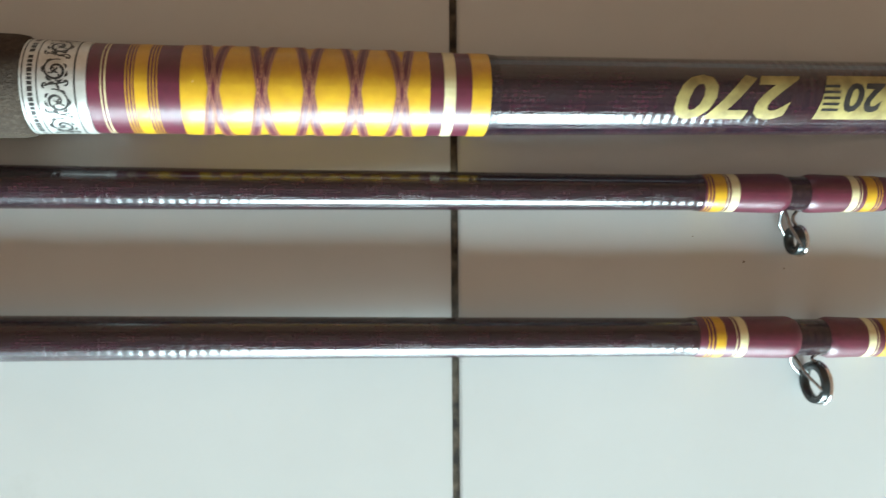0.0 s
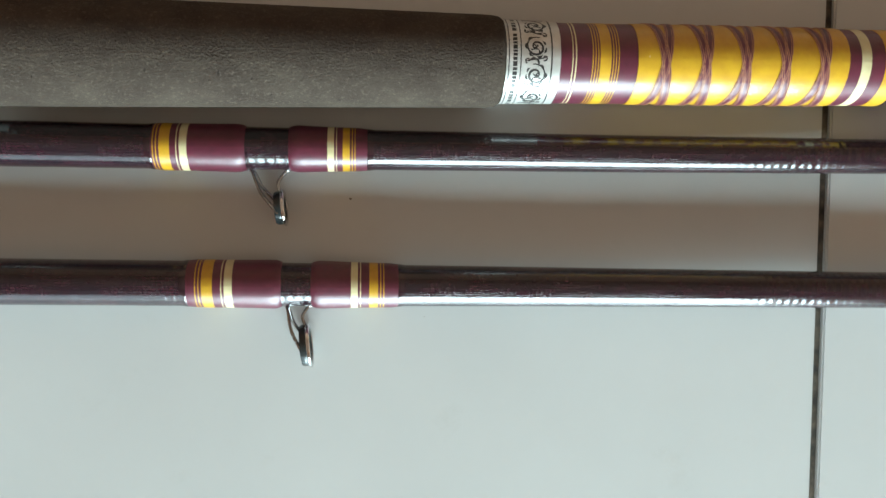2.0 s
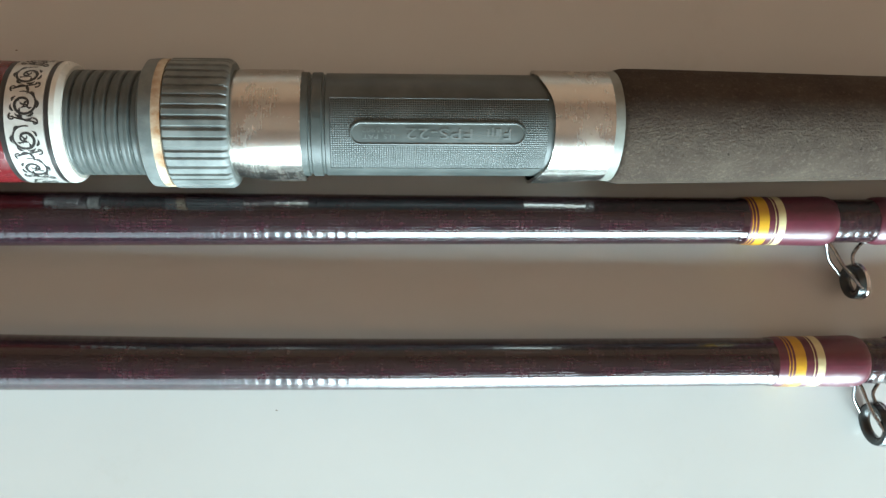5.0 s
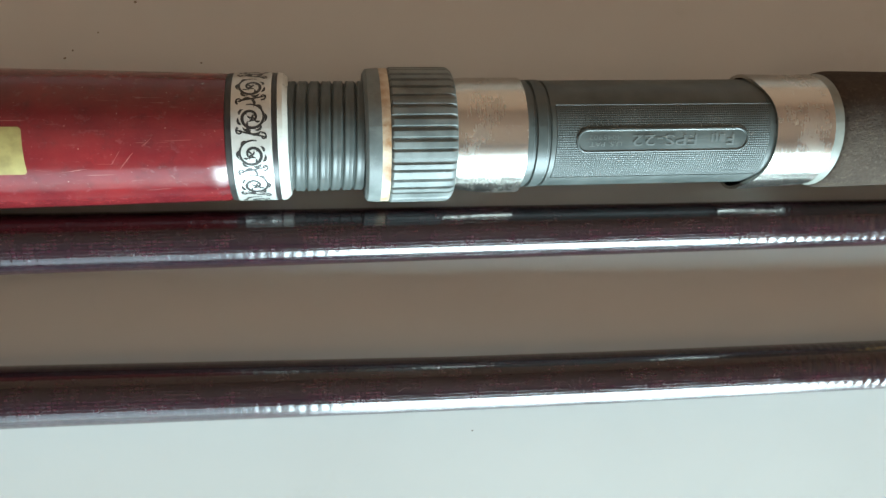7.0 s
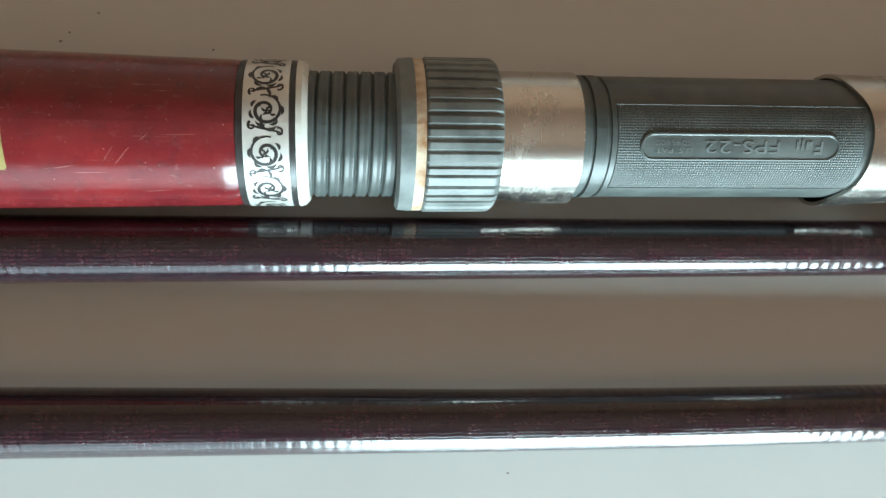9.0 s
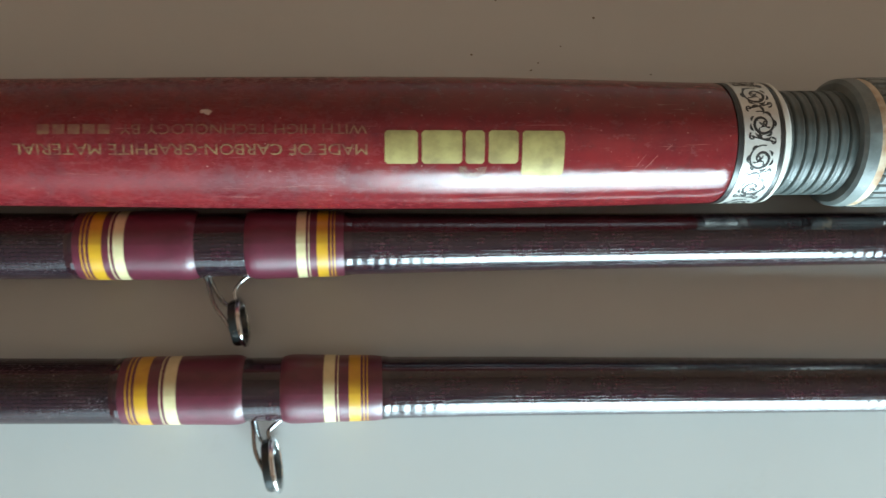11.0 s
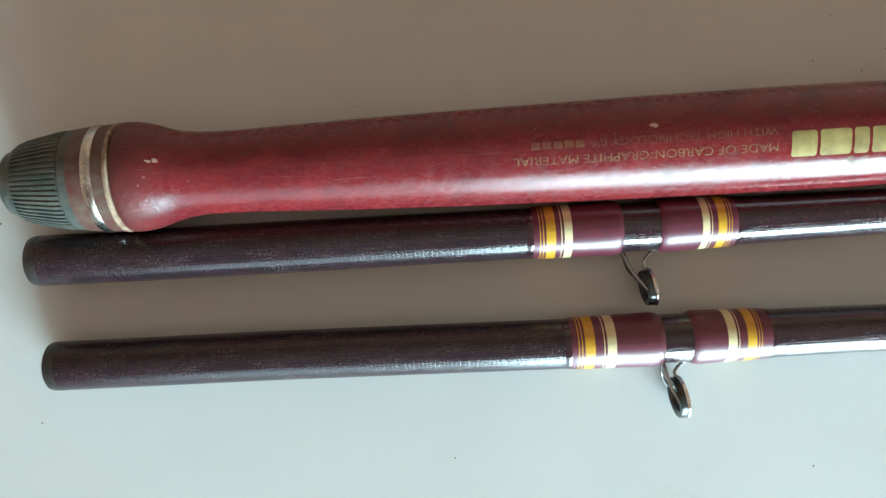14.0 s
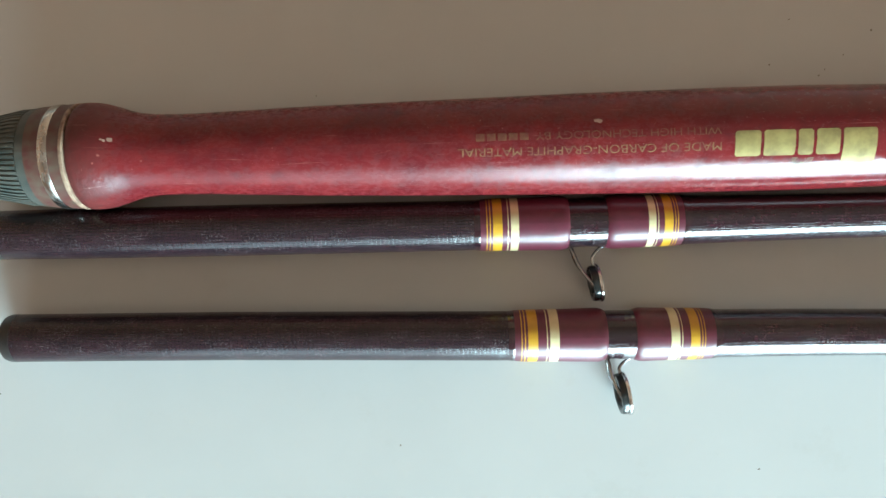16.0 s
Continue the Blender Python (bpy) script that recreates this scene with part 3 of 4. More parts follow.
def guide_wrap(axis, blank, x_out, x_in, stripes, parent):
    """A maroon thread wrap from its outer end to the end over the guide's foot, with yellow and cream stripes."""
    span = x_in - x_out

    def r(x):
        s = min(max((x - x_out) / span, 0), 1)
        rise = min(1, s * abs(span) / 3.2)
        fall = min(1, (1 - s) * abs(span) / 2.6)
        return blank(x) + 0.05 + (0.30 + 0.42 * s * s) * math.sin(rise * math.pi / 2) * math.sin(fall * math.pi / 2) ** 0.8
    xs = sorted([x_out + span * s for s in (0, 0.012, 0.03, 0.06, 0.1, 0.15, 0.25, 0.4, 0.55, 0.7, 0.8, 0.88, 0.93, 0.96, 0.98, 0.99, 1.0)])
    wrap = tube("thread_wrap", axis, xs, lambda x, phi: r(x), MAROON, parent, "glossy maroon thread wrap", 56)
    way = 1 if span > 0 else -1
    lip = [(x_out - way * 1.3, blank(x_out) - 0.3), (x_out - way * 1.2, blank(x_out) + 0.02), (x_out - way * 0.6, blank(x_out) + 0.10), (x_out + way * 0.1, blank(x_out) + 0.24), (x_out + way * 0.6, blank(x_out) + 0.1)]
    turned("lacquer_lip", axis, sorted(lip), LACQUER, wrap, "glossy dark lacquer edge", 48, 60)
    y0, y1, c0, c1 = stripes
    for s0, s1, mat, nm, lab in ((y0 - 0.070, y0 - 0.057, YELLOW, "thin_stripe", ""), (y0 - 0.036, y0 - 0.022, YELLOW, "thin_stripe", ""), (y0, y1, YELLOW, "stripe", "yellow thread stripe"),
                                 (c0 - 0.035, c0 - 0.022, CREAM, "thin_stripe", ""), (c0, c1, CREAM, "stripe", "cream thread stripe")):
        a, b = sorted((x_out + span * s0, x_out + span * s1))
        thread_band(nm, axis, r, a, b, mat, wrap, lab)
    return r


def line_guide(axis, blank, feet, ring_x, ring_y, outer, parent, lean):
    """A two-foot line guide lying sideways: steel ring with a black ceramic lining on bent wire legs."""
    zr = max(axis.z(ring_x) - 1.0, outer / 2 + 0.15 + (LIP * 1e3 if ring_x > 275 else 0))
    c = Vector((ring_x, ring_y, zr)) * 1e-3
    g = child("line_guide", None, parent, "chrome wire line guide with black ceramic ring")
    nrm = (math.cos(lean), math.sin(lean), 0.0)
    ro = outer / 2 * 1e-3
    off = Vector(nrm) * 0.0007
    ring_mesh("ring", c + off, nrm, ro - 0.48e-3, ellipse(0.48e-3, 0.55e-3), STEEL, g, "bright steel ring")
    ring_mesh("ceramic_ring", c - off * 0.4, nrm, ro - 1.75e-3, [(-0.95e-3, -0.2e-3), (-0.7e-3, -0.95e-3), (0.2e-3, -1.4e-3), (1.0e-3, -1.25e-3), (1.25e-3, -0.7e-3), (1.25e-3, 0.6e-3), (0.2e-3, 1.35e-3), (-0.7e-3, 0.95e-3), (-0.95e-3, 0.2e-3)],
              CERAMIC, g, "black ceramic lining")
    side = Vector((-math.sin(lean), math.cos(lean), 0))
    fl, fr = feet
    down = -1.75

    def on(x, extra, phi=down):
        return Vector(axis.at(x, blank(x) + extra, phi))
    for up in (1, -1):
        end = c + Vector((-0.0006, 0, up * ro * 0.80)) + side * ro * (-0.30 if up > 0 else 0.1)
        start = on(fl, 0.15, down + 0.16 * up)
        mid = start.lerp(end, 0.45) + Vector((-0.0009, -0.0002, up * 0.0006))
        wire("leg", [on(fl - 2.2, -0.25, down + 0.1 * up), start, mid, start.lerp(end, 0.8) + Vector((-0.0005, 0, up * 0.0003)), end], 0.00046, WIRE, g)
    end = c + side * ro * 0.92
    start = on(fr, 0.15)
    wire("leg", [on(fr + 2.2, -0.25), start, start.lerp(end, 0.55) + Vector((-0.0012, 0, 0)), end], 0.00048, WIRE, g)
    for x, way in ((fl, -1), (fr, 1)):
        wire("foot", [on(x - way * 0.3, -0.35), on(x + way * 0.8, -0.15), on(x + way * 4.5, -0.2)], 0.0006, DARK_STEEL, g, "dark steel guide foot", 8, 1.6)
    return g


def rod_section(label, axis, blank_rows, guides, x_end):
    rod = tagged(new("fishing_rod"), label, "fishing rod", "rod sections on the floor")
    blank = path_of(blank_rows)
    split = guides[0][0] - 0.5
    low = [x_end + 3.4] + [x for x in np.arange(x_end + 8, split, 8.0)] + [split]
    tube("butt_tube", axis, low, lambda x, phi: blank(x), BLANK_WORN, rod, "scuffed maroon graphite tube end")
    high = [split] + [x for x in np.arange(split + 6, 610, 9.0)] + [610]
    tube("blank", axis, high, lambda x, phi: blank(x) - 0.002, BLANK, rod, "glossy dark maroon woven graphite tube")
    r0 = blank(x_end + 4)
    turned("end_ring", axis, [(x_end, r0 - 2.2), (x_end, r0 - 1.1), (x_end + 0.5, r0 - 0.35), (x_end + 1.4, r0 - 0.02), (x_end + 3.4, r0 + 0.03)], DARK_INK, rod, "black rounded tube rim")
    for a0, a1, b0, b1, rx, ry, dia, lean, left, right in guides:
        guide_wrap(axis, blank, a0, a1, left, rod)
        guide_wrap(axis, blank, b1, b0, right, rod)
        line_guide(axis, blank, (a1 + 1.0, b0 - 0.6), rx, ry, dia, rod, lean)
    return rod


Z_THIN = [(-362, 7.15), (-195, 7.75), (0, 7.1), (110, 6.8), (200, 6.9), (265, 7.6), (350, 7.9), (620, 8.6)]
axis_b = Axis([(-360, 4.2), (-224, 3.1), (-100, 2.8), (100, 2.5), (213, 2.9), (366, 4.0), (620, 6.2)], Z_THIN)
rod_section("dark maroon middle rod section with wrapped line guides on tiles", axis_b,
            [(-361, 6.9), (-340, 7.15), (-290, 7.25), (-225, 7.05), (-165, 6.95), (-130, 6.5), (-40, 6.2), (82, 5.85), (140, 5.4), (213, 5.2), (255, 5.1), (338, 4.85), (620, 4.0)],
            [(-224.6, -199.6, -189.2, -167.8, -191.6, -14.2, 11.2, 0.14, (0.155, 0.26, 0.35, 0.44), (0.178, 0.29, 0.395, 0.49)), (81.8, 105.7, 116.8, 137.8, 114.4, -13.2, 10.0, 0.10, (0.108, 0.22, 0.318, 0.4), (0.24, 0.33, 0.435, 0.52)), (337.6, 362.9, 368.8, 393.0, 368.3, -9.1, 9.2, 0.05, (0.115, 0.25, 0.3, 0.4), (0.2, 0.33, 0.42, 0.52))], -361.3)
axis_c = Axis([(-358, -25.1), (-296, -26.2), (-218, -28.3), (-134, -29.6), (-42, -32.0), (0, -32.7), (88, -33.5), (147, -34.1), (255, -35.0), (340, -35.8), (366, -36.2), (620, -39.4)], Z_THIN)
rod_section("dark maroon thinner rod section lying parallel on the tiles", axis_c,
            [(-358, 6.75), (-296, 6.85), (-218, 6.95), (-160, 6.85), (-134, 6.65), (-41, 6.25), (64, 6.1), (88, 6.1), (147, 5.7), (214, 5.45), (255, 5.35), (338, 5.25), (620, 4.4)],
            [(-216.0, -190.0, -182.1, -160.0, -184.7, -45.7, 12.6, 0.14, (0.154, 0.26, 0.385, 0.484), (0.229, 0.346, 0.477, 0.588)), (90.0, 114.8, 122.6, 146.3, 121.2, -50.6, 12.4, 0.10, (0.183, 0.297, 0.415, 0.5), (0.25, 0.35, 0.476, 0.555)), (337.0, 367.0, 376.0, 400.0, 375.2, -49.3, 12.9, 0.05, (0.163, 0.26, 0.39, 0.47), (0.2, 0.33, 0.44, 0.54))], -358.6)

# ---- the butt section with handle, reel seat and grip ----
axis_a = Axis([(-365, 25.0), (-240, 24.3), (-90, 24.1), (0, 24.6), (100, 25.2), (186, 25.8), (280, 27.2), (390, 29.9), (620, 35.5)], [(-400, 14.7), (700, 14.7)])
butt = tagged(new("fishing_rod"), "red lacquered rod butt with grey reel seat and foam grip", "fishing rod", "rod sections on the floor")

# butt cap
cap = turned("butt_cap", axis_a, [(-361.2, 5.5), (-361.2, 7.4), (-360.6, 8.2), (-359.2, 8.8), (-358.4, 8.8), (-358.2, 9.6), (-356.6, 10.3), (-343.8, 12.95), (-343.6, 13.15), (-341.4, 13.45), (-341.4, 9.0)], CAP, butt, "ribbed black plastic butt cap")
tube("ribbing", axis_a, list(np.linspace(-356.8, -344.0, 7)), lambda x, phi: path_of([(-356.8, 10.35), (-355.7, 10.9), (-344.6, 13.2), (-344.0, 12.95)])(x) + 0.17 * (1 if math.sin(phi * 58) > -0.1 else -1.2), CAP, cap, "fine lengthwise ribs", 464, False, 20)
turned("collar", axis_a, [(-341.5, 9.0), (-341.4, 13.5), (-337.4, 13.95), (-337.4, 9.0)], GRIMY, butt, "grimy maroon lacquer collar")
turned("metal_ring", axis_a, [(-337.4, 9.0), (-337.4, 14.0), (-337.0, 14.15), (-335.3, 14.28), (-334.9, 14.12), (-334.9, 9.0)], HOOD, butt, "worn silver trim ring")
turned("collar", axis_a, [(-334.9, 9.0), (-334.9, 14.05), (-331.9, 14.22), (-331.9, 9.0)], GRIMY, butt, "grimy maroon lacquer collar")
turned("trim_ring", axis_a, [(-331.9, 9.0), (-331.9, 14.2), (-331.6, 14.36), (-331.0, 14.38), (-330.7, 13.9), (-330.4, 9.0)], RUBBED, butt, "rubbed tan trim ring")
HAND = [(-330.4, 9.0), (-330.4, 14.0), (-329.8, 14.4), (-328.4, 14.5), (-326.0, 14.35), (-323.6, 13.9), (-321.0, 13.15), (-318.2, 12.2), (-315.0, 11.4), (-311.0, 10.98), (-306, 10.88), (-300, 10.95), (-270.5, 12.05), (-241, 12.8), (-193, 13.65),
        (-160, 14.0), (-138, 14.1), (-115, 13.75), (-91, 13.3), (-88.0, 13.25), (-87.0, 13.0), (-86.9, 9.0)]
turned("handle", axis_a, HAND, HANDLE, butt, "worn red lacquered handle with scratches", 96)
r_hand = path_of(HAND[2:-2])
turned("dark_ring", axis_a, [(-87.0, 9.0), (-86.9, 13.2), (-85.8, 13.25), (-85.7, 9.0)], DARK_INK, butt)
bandb = turned("ornament_band", axis_a, [(-85.8, 9.0), (-85.7, 13.35), (-78.0, 13.35), (-77.9, 9.0)], PAPER, butt, "silver foil band with black scrollwork")
art("scrollwork", flat_polys(scrollwork(6.7, TAU * 13.4)), axis_a, lambda x: 13.35, -78.5, math.pi, DARK_INK, bandb, "black leaf scroll ornament", 0.03)
turned("dark_ring", axis_a, [(-78.0, 9.0), (-77.9, 13.3), (-77.0, 13.25), (-76.9, 9.0)], DARK_INK, butt)
turned("ivory_ring", axis_a, [(-77.0, 9.0), (-76.9, 13.4), (-75.9, 13.2), (-75.0, 12.3), (-74.8, 9.0)], WHITE_PLASTIC, butt, "chamfered ivory plastic ring")

# reel seat
seat = child("reel_seat", None, butt, "dark grey plastic reel seat with metal hoods")


def thread_r(x, phi):
    s = ((x + 75) / 2.45 - phi / TAU) % 1.0
    return 11.62 - 0.10 * (2 * s - 1) ** 2 - 0.62 * math.exp(-((s - 0.5) / 0.10) ** 2)


tube("screw_thread", axis_a, list(np.linspace(-75.2, -58.5, 150)), thread_r, SEAT_SMOOTH, seat, "coarse grey screw thread", 72, True, 40)
nut = turned("lock_nut", axis_a, [(-59.6, 9.0), (-59.6, 13.2), (-59.0, 14.1), (-56.4, 14.35), (-56.2, 13.5), (-41.6, 13.4), (-41.4, 9.0)], NUT_GREY, seat, "worn grey plastic locking nut")
turned("rust_ring", axis_a, [(-56.4, 10.0), (-56.4, 14.22), (-54.6, 14.22), (-54.5, 10.0)], RUST, nut, "cream ring with rust stains")
gaps = [math.sin(k * 2.399) * 0.5 + 0.5 for k in range(40)]


def knurl_r(x, phi):
    s = phi / TAU * 40
    k = int(s) % 40
    f = s % 1.0
    w = 0.62 + 0.26 * gaps[k]
    top = min(1, max(0, min(f, w - f) / 0.07))
    end = min(1, (x + 54.6) / 0.5, (-40.9 - x) / 1.2)
    return 13.42 + (0.62 + 0.42 * top) * max(0, end) ** 0.5


tube("knurling", axis_a, [-54.6, -54.4, -54.0, -48, -42.6, -42.0, -41.5, -41.1, -40.9], knurl_r, NUT_GREY, nut, "pale worn lengthwise grips", 400, True, 25)


def bulge(phi, at, wide):
    d = (phi - at + math.pi) % TAU - math.pi
    return math.exp(-(d / wide) ** 2)


sleeve("moving_hood", axis_a, lambda p: -41.0, lambda p: -26.0 + 0.5 * bulge(p, -1.9, 0.6),
       lambda x, p: 12.0 + 0.22 * min(1, (x + 41) / 3) + 1.0 * bulge(p, -1.95, 0.42) * min(1, max(0, (x + 38.5) / 5)), 0.7, HOOD, seat, "tarnished silver metal hood")
turned("seat_core", axis_a, [(-58.6, 9.0), (-58.6, 11.0), (-27.0, 11.2), (-26.9, 11.75), (-24.6, 11.75), (-24.4, 11.2), (-23.9, 11.2), (-23.7, 11.75), (-21.6, 11.75), (-21.4, 11.25), (-20.9, 11.25), (-20.7, 11.6), (36, 11.75), (46, 11.7), (46, 9.0)],
       SEAT_SMOOTH, seat, "dark grey plastic barrel")
r_seat = path_of([(-21, 11.6), (36, 11.75)])
patch("textured_panel", axis_a, -19.8, 31, -1.06, 0.40, lambda x: r_seat(x) + 0.14, SEAT, seat, "finely knurled grey panel", 0.2, 20, 24)
for p in (0.40, -1.06):
    patch("seam_ridge", axis_a, -19.8, 29, p - 0.018, p + 0.018, lambda x: r_seat(x) + 0.24, SEAT_SMOOTH, seat, "", 0.3, 10, 3)
# name plate on the panel
pl0, pl1, ph = -15.6, 23.3, 2.65


def stadium(inset, n=12):
    r = ph - inset
    cx = (pl1 - pl0) / 2 - ph
    pts = [(cx + r * math.cos(a), r * math.sin(a)) for a in np.linspace(-math.pi / 2, math.pi / 2, n)]
    return pts + [(-u, -v) for u, v in pts]


def stadium_rim(levels):
    bm = bmesh.new()
    loops = [[bm.verts.new((u, v, h)) for u, v in stadium(i)] for i, h in levels]
    for a, b in zip(loops, loops[1:]):
        for k in range(len(a)):
            q = (k + 1) % len(a)
            bm.faces.new((a[k], a[q], b[q], b[k]))
    return bm, loops


bm, loops = stadium_rim([(0, -0.1), (0.12, 0.30), (0.40, 0.34), (0.62, 0.10), (0.9, 0.08)])
bm.faces.new(loops[-1])
bmesh.ops.triangulate(bm, faces=[f for f in bm.faces if len(f.verts) > 4])
plate = art("name_plate", bm, axis_a, lambda x: r_seat(x) + 0.14, (pl0 + pl1) / 2, -0.27, SEAT_SMOOTH, seat, "raised oval grey name plate", 0.0)
for f in plate.data.polygons:
    f.use_smooth = True
plate.data.set_sharp_from_angle(angle=radians(40))


def plate_art(name, bm, x_from, v, label, h=0.30):
    return art(name, bm, axis_a, lambda x: r_seat(x) + 0.14, x_from, -0.27 - v / 11.8, LETTER, plate, label, h)


plate_art("raised_lettering", letters("FPS-22", 14.6, 2.3), 11.3, -1.15, "raised grey letters", 0.22)
plate_art("raised_lettering", letters("U.S. PAT.", 7.4, 1.0), -5.6, 0.15, "small raised letters", 0.18)
plate_art("raised_lettering", letters("4045902", 7.0, 1.0), -5.8, -1.25, "small raised numbers", 0.18)
for u0, v0, u1, v1 in ((0, 0, 0.45, 2.4), (0.5, 1.9, 1.7, 2.4), (0.5, 0.9, 1.5, 1.35), (2.1, 0, 3.4, 1.6), (3.8, -0.3, 4.3, 1.6), (4.8, 0, 5.3, 1.6)):
    plate_art("maker_mark", flat_polys([[(0, 0), (u1 - u0, 0), (u1 - u0, v1 - v0), (0, v1 - v0)]]), 19.8 - u0, -1.15 + v0, "raised grey bar", 0.22)


def hood_left(p):
    d = (p + 0.28 + math.pi) % TAU - math.pi
    return 26.6 + 3.0 * math.exp(-(d / 0.98) ** 4)


sleeve("fixed_hood", axis_a, hood_left, lambda p: 43.2,
       lambda x, p: 12.55 + 0.25 * (x - 21) / 22 + 1.15 * bulge(p, -1.95, 0.45) * min(1, max(0, (42 - x) / 12)) + 0.25 * bulge(p, 1.35, 0.4) * min(1, max(0, (36 - x) / 10)), 0.75, HOOD, seat, "tarnished silver metal hood", 96, 24)
turned("hood_lining", axis_a, [(28.0, 9.0), (28.0, 11.6), (28.2, 11.9), (43.2, 11.95), (43.2, 9.0)], BLACK_RUBBER, seat)
turned("end_ring", axis_a, [(43.0, 9.0), (43.1, 12.75), (45.3, 12.9), (45.6, 9.0)], AGED, seat, "thin aged ivory end ring")

# foam grip
FO = [(45.3, 9.0), (45.4, 12.6), (46.2, 13.2), (47.6, 13.5), (52, 13.5), (75, 13.2), (103, 12.75), (140, 12.2), (164, 11.85), (168.5, 11.75), (170.4, 11.45), (171.4, 10.8), (171.6, 9.0)]
turned("foam_grip", axis_a, FO, FOAM, butt, "worn brown foam grip", 96, 60)

# decorated band and cross wrap
r_w = path_of([(171.5, 10.6), (186, 10.3), (278, 10.1)])
bandf = turned("ornament_band", axis_a, [(171.4, 9.0), (171.5, 10.75), (185.2, 10.5), (185.4, 9.0)], PAPER, butt, "silver foil band with black scrollwork")
art("scrollwork", flat_polys(scrollwork(6.4, TAU * 10.6)), axis_a, lambda x: path_of([(171.5, 10.75), (185.2, 10.5)])(x), 182.2, math.pi, DARK_INK, bandf, "black leaf scroll ornament", 0.03)
for x0, w in ((171.9, 0.35), (174.9, 0.35), (182.7, 0.45)):
    thread_band("black_line", axis_a, lambda x: path_of([(171.5, 10.75), (185.2, 10.5)])(x), x0, x0 + w, DARK_INK, bandf, "", 0.02)
rnd = random.Random(4)
bars, v = [], 0.0
while v < TAU * 10.6 - 2:
    w = rnd.uniform(0.5, 1.2)
    bars.append([(0, v), (1.1, v), (1.1, v + w), (0, v + w)])
    v += w + (0.25 if rnd.random() < 0.8 else 1.0)
art("small_print", flat_polys(bars), axis_a, lambda x: 10.7, 174.2, math.pi, DARK_INK, bandf, "small black print", 0.03)

wrapping = tube("butt_wrap", axis_a, list(np.linspace(185.3, 277.0, 60)), lambda x, phi: r_w(x) + 0.02, MAROON, butt, "maroon and yellow decorative thread wrapping", 72)
for x0, x1, mat, nm, lab in ((188.2, 188.5, CREAM, "thin_stripe", ""), (189.0, 189.4, CREAM, "thin_stripe", ""), (193.4, 193.7, YELLOW, "thin_stripe", ""), (194.1, 194.4, YELLOW, "thin_stripe", ""), (194.8, 195.1, YELLOW, "thin_stripe", ""),
                             (195.4, 198.3, YELLOW, "stripe", "yellow thread stripe"), (198.7, 199.0, YELLOW, "thin_stripe", ""), (199.4, 199.7, YELLOW, "thin_stripe", ""), (200.1, 200.4, YELLOW, "thin_stripe", ""),
                             (205.3, 262.1, YELLOW, "yellow_wrap", "glossy yellow thread wrap"), (265.5, 268.3, CREAM, "stripe", "cream thread stripe"), (272.2, 276.9, YELLOW, "stripe", "yellow thread stripe")):
    if x1 - x0 > 20:
        tube(nm, axis_a, list(np.linspace(x0, x1, 80)), lambda x, phi: r_w(x) + 0.12 + 0.10 * math.cos((x - 212.6) / 10.7 * TAU + math.pi), mat, wrapping, lab, 72)
    else:
        thread_band(nm, axis_a, r_w, x0, x1, mat, wrapping, lab, 0.09 if x1 - x0 > 1 else 0.05)


def helix_band(way, x_start, x_stop, off, wide, lift, material, name, label=""):
    """A thread band wound round the wrap, one turn each 10.7 mm."""
    verts, faces, uvs = [], [], []
    lo, hi = (205.6, 261.8)
    steps = int((x_stop - x_start) / 10.7 * 60)
    for i in range(steps + 1):
        x = x_start + (x_stop - x_start) * i / steps
        phi = -0.12 + way * (x - 212.6) / 10.7 * TAU
        for d in (-0.5, -0.3, 0.3, 0.5):
            xx = x + off + d * wide
            edge = abs(d) == 0.5
            verts.append(axis_a.at(min(max(xx, lo), hi), r_w(xx) + (0.13 if edge else lift) + 0.05, phi))
            uvs.append((x * 0.1, d))
    for i in range(steps):
        for j in range(3):
            a = i * 4 + j
            faces.append((a, a + 1, a + 5, a + 4))
    return child(name, mesh_of(name, verts, faces, material, uvs), wrapping, label)


for way in (1, -1):
    helix_band(way, 207.4, 260.4, 0.0, 2.5, 0.24 if way > 0 else 0.28, MAROON, "cross_wrap", "maroon crossed thread band")
    for off in (-1.08, -0.62, 0.62, 1.08):
        helix_band(way, 207.4, 260.4, off, 0.2, 0.30 if way > 0 else 0.34, DUSKY, "cross_thread")

art("blemish", flat_polys([blotch(0, 0, 0.55, 21)]), axis_a, lambda x: r_w(x) + 0.14, 207.9, 0.05, TAN_THREAD, wrapping, "", 0.06)
r_up = path_of([(276, 9.9), (300, 9.9), (620, 9.2)])
tube("blank", axis_a, [276.5] + list(np.arange(282, 612, 6.0)), lambda x, phi: r_up(x), BLANK, butt, "glossy dark maroon woven graphite tube", 72)
turned("lacquer_edge", axis_a, [(276.8, 9.5), (276.9, 10.2), (278.0, 10.05), (279.3, 9.92), (279.4, 9.5)], BLANK_WORN, butt)

# printing on the blank and on the handle
art("gold_number", letters("270", 33.5, 11.8, 0.25, 0.035), axis_a, r_up, 356.8, 0.47, GOLD, butt, "large gold slanted number")
bm = flat_polys([[(0, 0), (34, 0), (37, 11.6), (3, 11.6)]])
panel = art("gold_panel", bm, axis_a, r_up, 398.5, 0.47, GOLD, butt, "gold slanted printed panel")
art("dark_number", letters("20", 11.6, 7.6, 0.2, 0.03), axis_a, r_up, 380.6, 0.27, DARK_INK, panel, "dark number on gold", 0.10)
art("dark_character", flat_polys([[(0, 0.6 + 1.5 * k), (4.6, 0.6 + 1.5 * k), (4.8, 1.3 + 1.5 * k), (0.2, 1.3 + 1.5 * k)] for k in range(5)]), axis_a, r_up, 367.9, 0.27, DARK_INK, panel, "dark printed strokes", 0.10)

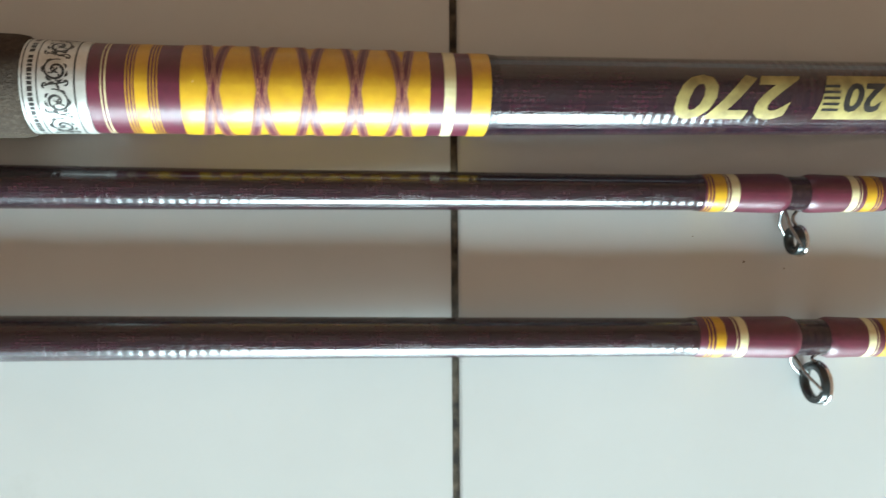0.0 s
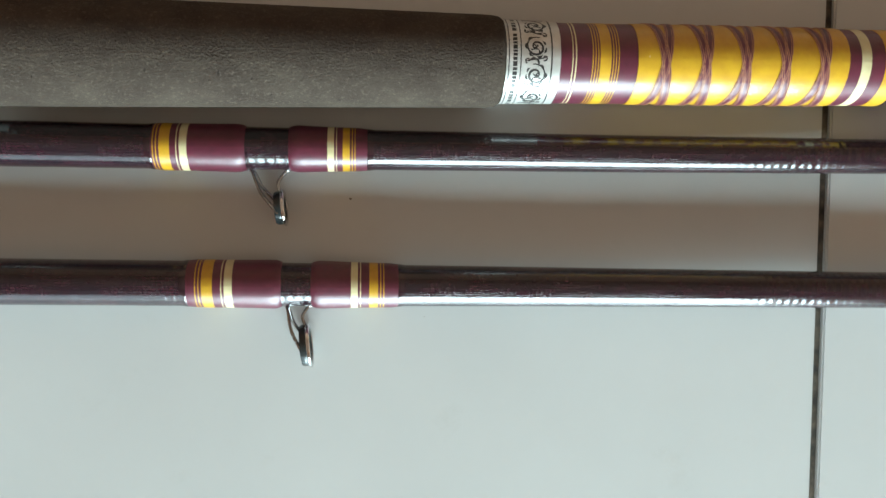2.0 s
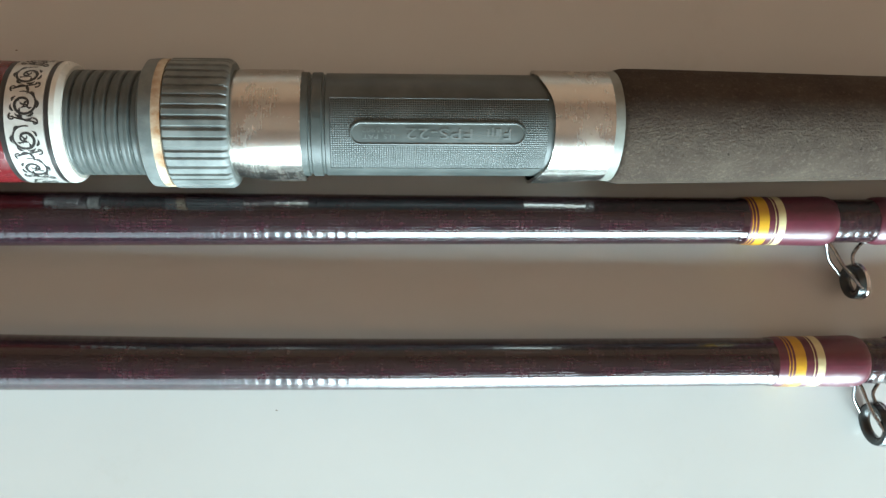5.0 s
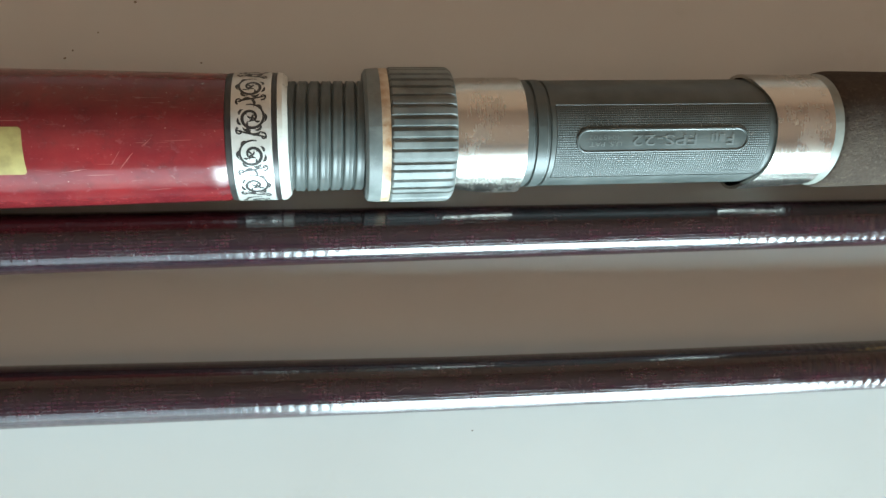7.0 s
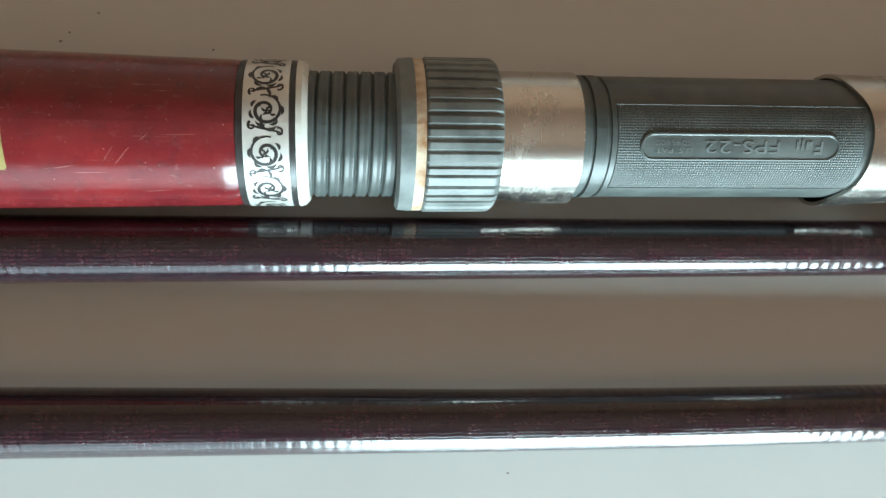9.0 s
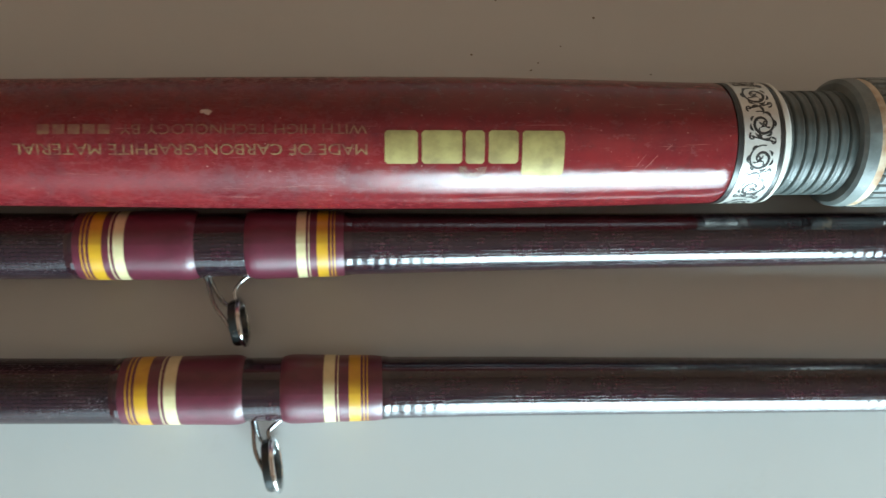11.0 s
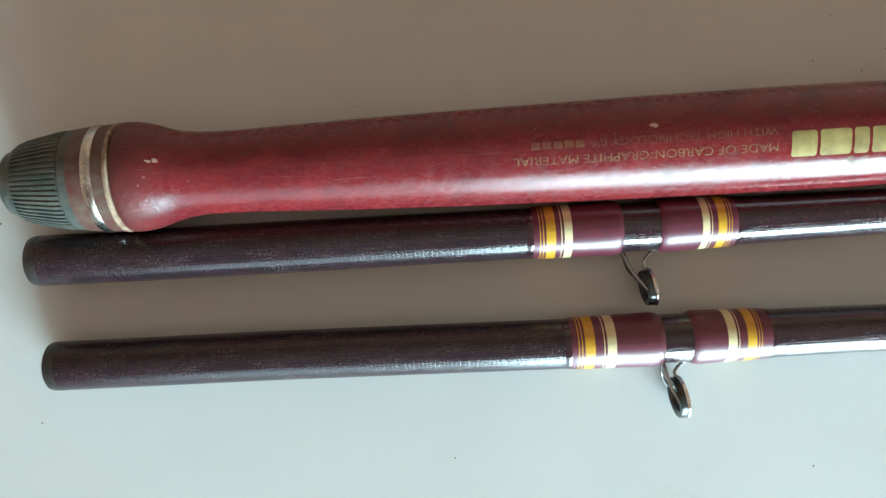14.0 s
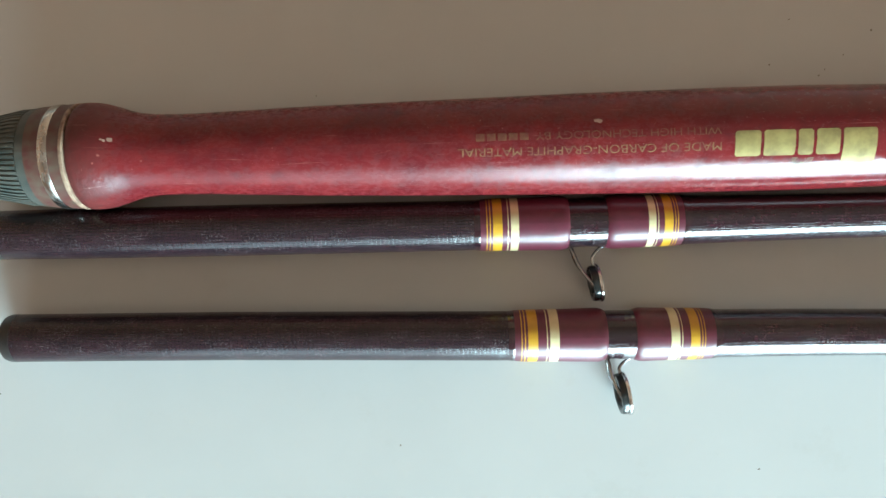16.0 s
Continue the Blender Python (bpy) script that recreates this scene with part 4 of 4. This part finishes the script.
art("printed_line", letters("MADE OF CARBON-GRAPHITE MATERIAL", 67.0, 2.15), axis_a, r_hand, -162.9, -0.15, FADED_GOLD, butt, "faded gold lettering")
art("printed_line", letters("WITH HIGH TECHNOLOGY BY", 47.0, 2.0), axis_a, r_hand, -162.9, 0.13, GHOST_GOLD, butt, "very faded gold lettering")
for k in range(5):
    art("printed_bar", flat_polys([[(0, 0), (2.2, 0), (2.2, 1.9), (0, 1.9)]]), axis_a, r_hand, -211.8 - k * 2.8, 0.13, GHOST_GOLD, butt, "faded gold block")


def mark(x0, x1, low, high):
    c = 0.5
    return [(x0 + c, low), (x1 - c, low), (x1, low + c), (x1, high - c), (x1 - c, high), (x0 + c, high), (x0, high - c), (x0, low + c)]


for b0, b1, tall in ((0, 8.6, 9.2), (9.4, 15.4, 6.6), (16.2, 20.0, 6.6), (20.7, 28.7, 6.6), (29.5, 36.0, 6.6)):
    art("maker_mark", flat_polys([mark(0, b1 - b0, 0, tall)]), axis_a, r_hand, -123.5 - b0, 0.04, GOLD, butt, "plain gold block mark")
rays = []
for k in range(20):
    a = math.pi * (0.02 + 0.98 * k / 19) + math.pi
    rays.append([(math.cos(a + d) * rr, -math.sin(a + d) * rr) for rr, d in ((1.2, -0.03), (2.8, -0.035), (2.8, 0.035), (1.2, 0.03))])
art("sunburst_mark", flat_polys(rays), axis_a, r_hand, -142.0, -0.48, FADED_GOLD, butt, "faded gold ray mark")


art("paint_chip", flat_polys([blotch(0, 0, 0.75, 3), blotch(0.9, -0.2, 0.5, 5)]), axis_a, r_hand, -193.6, 0.31, CHIP, butt, "small pale paint chip", 0.03)
art("paint_chip", flat_polys([blotch(0, 0, 0.8, 8), blotch(1.3, 0.3, 0.5, 9), blotch(2.0, 0.1, 0.3, 2)]), axis_a, r_hand, -319.4, 0.22, CHIP, butt, "small pale paint chip", 0.03)

# scratches and a rubbed smear on the lacquer
q = random.Random(31)
for x, phi, long, angle, wide in ((-104.0, -0.32, 4.5, 0.9, 0.16), (-106.5, -0.30, 3.6, 1.0, 0.12), (-100.5, -0.12, 2.4, 0.7, 0.12), (-112.0, -0.55, 6.0, 0.15, 0.14), (-131.0, -1.02, 9.0, 0.05, 0.20), (-138.0, -1.10, 6.0, -0.08, 0.16),
                                 (-98.0, -0.95, 5.0, 0.1, 0.15), (-175.0, -0.80, 7.0, 0.04, 0.14), (-214.0, -0.62, 8.0, -0.05, 0.12), (-238.0, -0.95, 12.0, 0.04, 0.18), (-262.0, -0.35, 14.0, 0.03, 0.12), (-283.0, -0.28, 10.0, -0.03, 0.12),
                                 (-296.0, -0.88, 9.0, 0.06, 0.16), (-247.0, -0.15, 5.0, 0.2, 0.10), (-185.0, 0.55, 6.0, 0.05, 0.10), (-153.0, -0.70, 5.0, 0.12, 0.12)):
    line, v = [], 0.0
    for i in range(9):
        line.append((long * i / 8 * math.cos(angle), long * i / 8 * math.sin(angle) + v))
        v += q.uniform(-0.06, 0.06)
    art("scratch", flat_polys(ribbon(line, lambda t: wide * (0.35 + q.random()) * math.sin(math.pi * (0.08 + 0.84 * t)))), axis_a, r_hand, x, phi, SCRATCH, butt, "fine pale scratch", 0.02)
for x, phi, r in ((-120.2, 0.62, 0.25), (-116.0, 0.05, 0.3), (-182.0, -0.55, 0.45), (-228.0, -0.88, 0.5), (-225.6, -0.98, 0.35), (-170.5, -1.0, 0.4), (-204.0, 0.2, 0.3), (-312.0, -0.25, 0.5), (-322.0, -0.10, 0.7), (-323.5, -0.24, 0.5), (-288.0, -1.02, 0.4), (-263.0, 0.5, 0.3)):
    art("paint_chip", flat_polys([blotch(0, 0, 0.6 * r, int(-x * 10))]), axis_a, r_hand, x, phi, SCRATCH, butt, "small worn paint chip", 0.02)

# ---- loose dirt on the tiles ----
q = random.Random(11)
verts, faces = [], []
for x, y, r in ((355.9, -15.5, 0.5), (368.4, -17.4, 0.35), (132.7, -10.7, 0.45), (-34.5, -45.2, 0.3), (-138.4, 47.3, 0.32), (-270.3, 42.3, 0.28), (-95.0, 42.9, 0.28), (-248.8, -60.6, 0.35), (-366.0, -42.2, 0.4), (-373.4, 15.3, 0.7),
                (-108.9, 56.4, 0.4), (-124.2, 43.7, 0.4), (-122.5, 45.5, 0.3), (-144.2, -70.4, 0.4), (-132.5, 60.2, 0.3), (-117.0, 49.5, 0.3), (-194.8, 69.0, 0.3), (153.7, -44.0, 0.2), (340.2, -8.3, 0.25)):
    k0 = len(verts)
    base = 0.00001 + (LIP if x > 275 else 0)
    m = 8
    for k in range(m):
        a = TAU * k / m
        rr = r * q.uniform(0.6, 1.1)
        verts.append(((x + rr * math.cos(a)) * 1e-3, (y + 0.8 * rr * math.sin(a)) * 1e-3, base))
    verts.append((x * 1e-3, y * 1e-3, base + r * 0.35e-3))
    for k in range(m):
        faces.append((k0 + k, k0 + (k + 1) % m, k0 + m))
tagged(new("dirt_specks", mesh_of("dirt_specks", verts, faces, DIRT)), "small dark dirt specks scattered on tiles", "dirt", kind="stuff")

# ---- floor tiles, one object each ----
tile_me = box_mesh("tile", JOINT / 2, JOINT / 2, -0.01, TILE_SIZE - JOINT / 2, TILE_SIZE - JOINT / 2, 0.0, TILE, 0.0005)
TY0 = -0.37
for i in range(-3, 3):
    for j in range(-2, 4):
        ob = new("tile", tile_me)
        ob.parent = floor
        ob.matrix_basis = Matrix.Translation((JOINT_X, 0, 0)) @ pose(0, 0, 0, 0, 0, TURN) @ Matrix.Translation((i * TILE_SIZE, TY0 + j * TILE_SIZE, LIP if i >= 0 else 0))
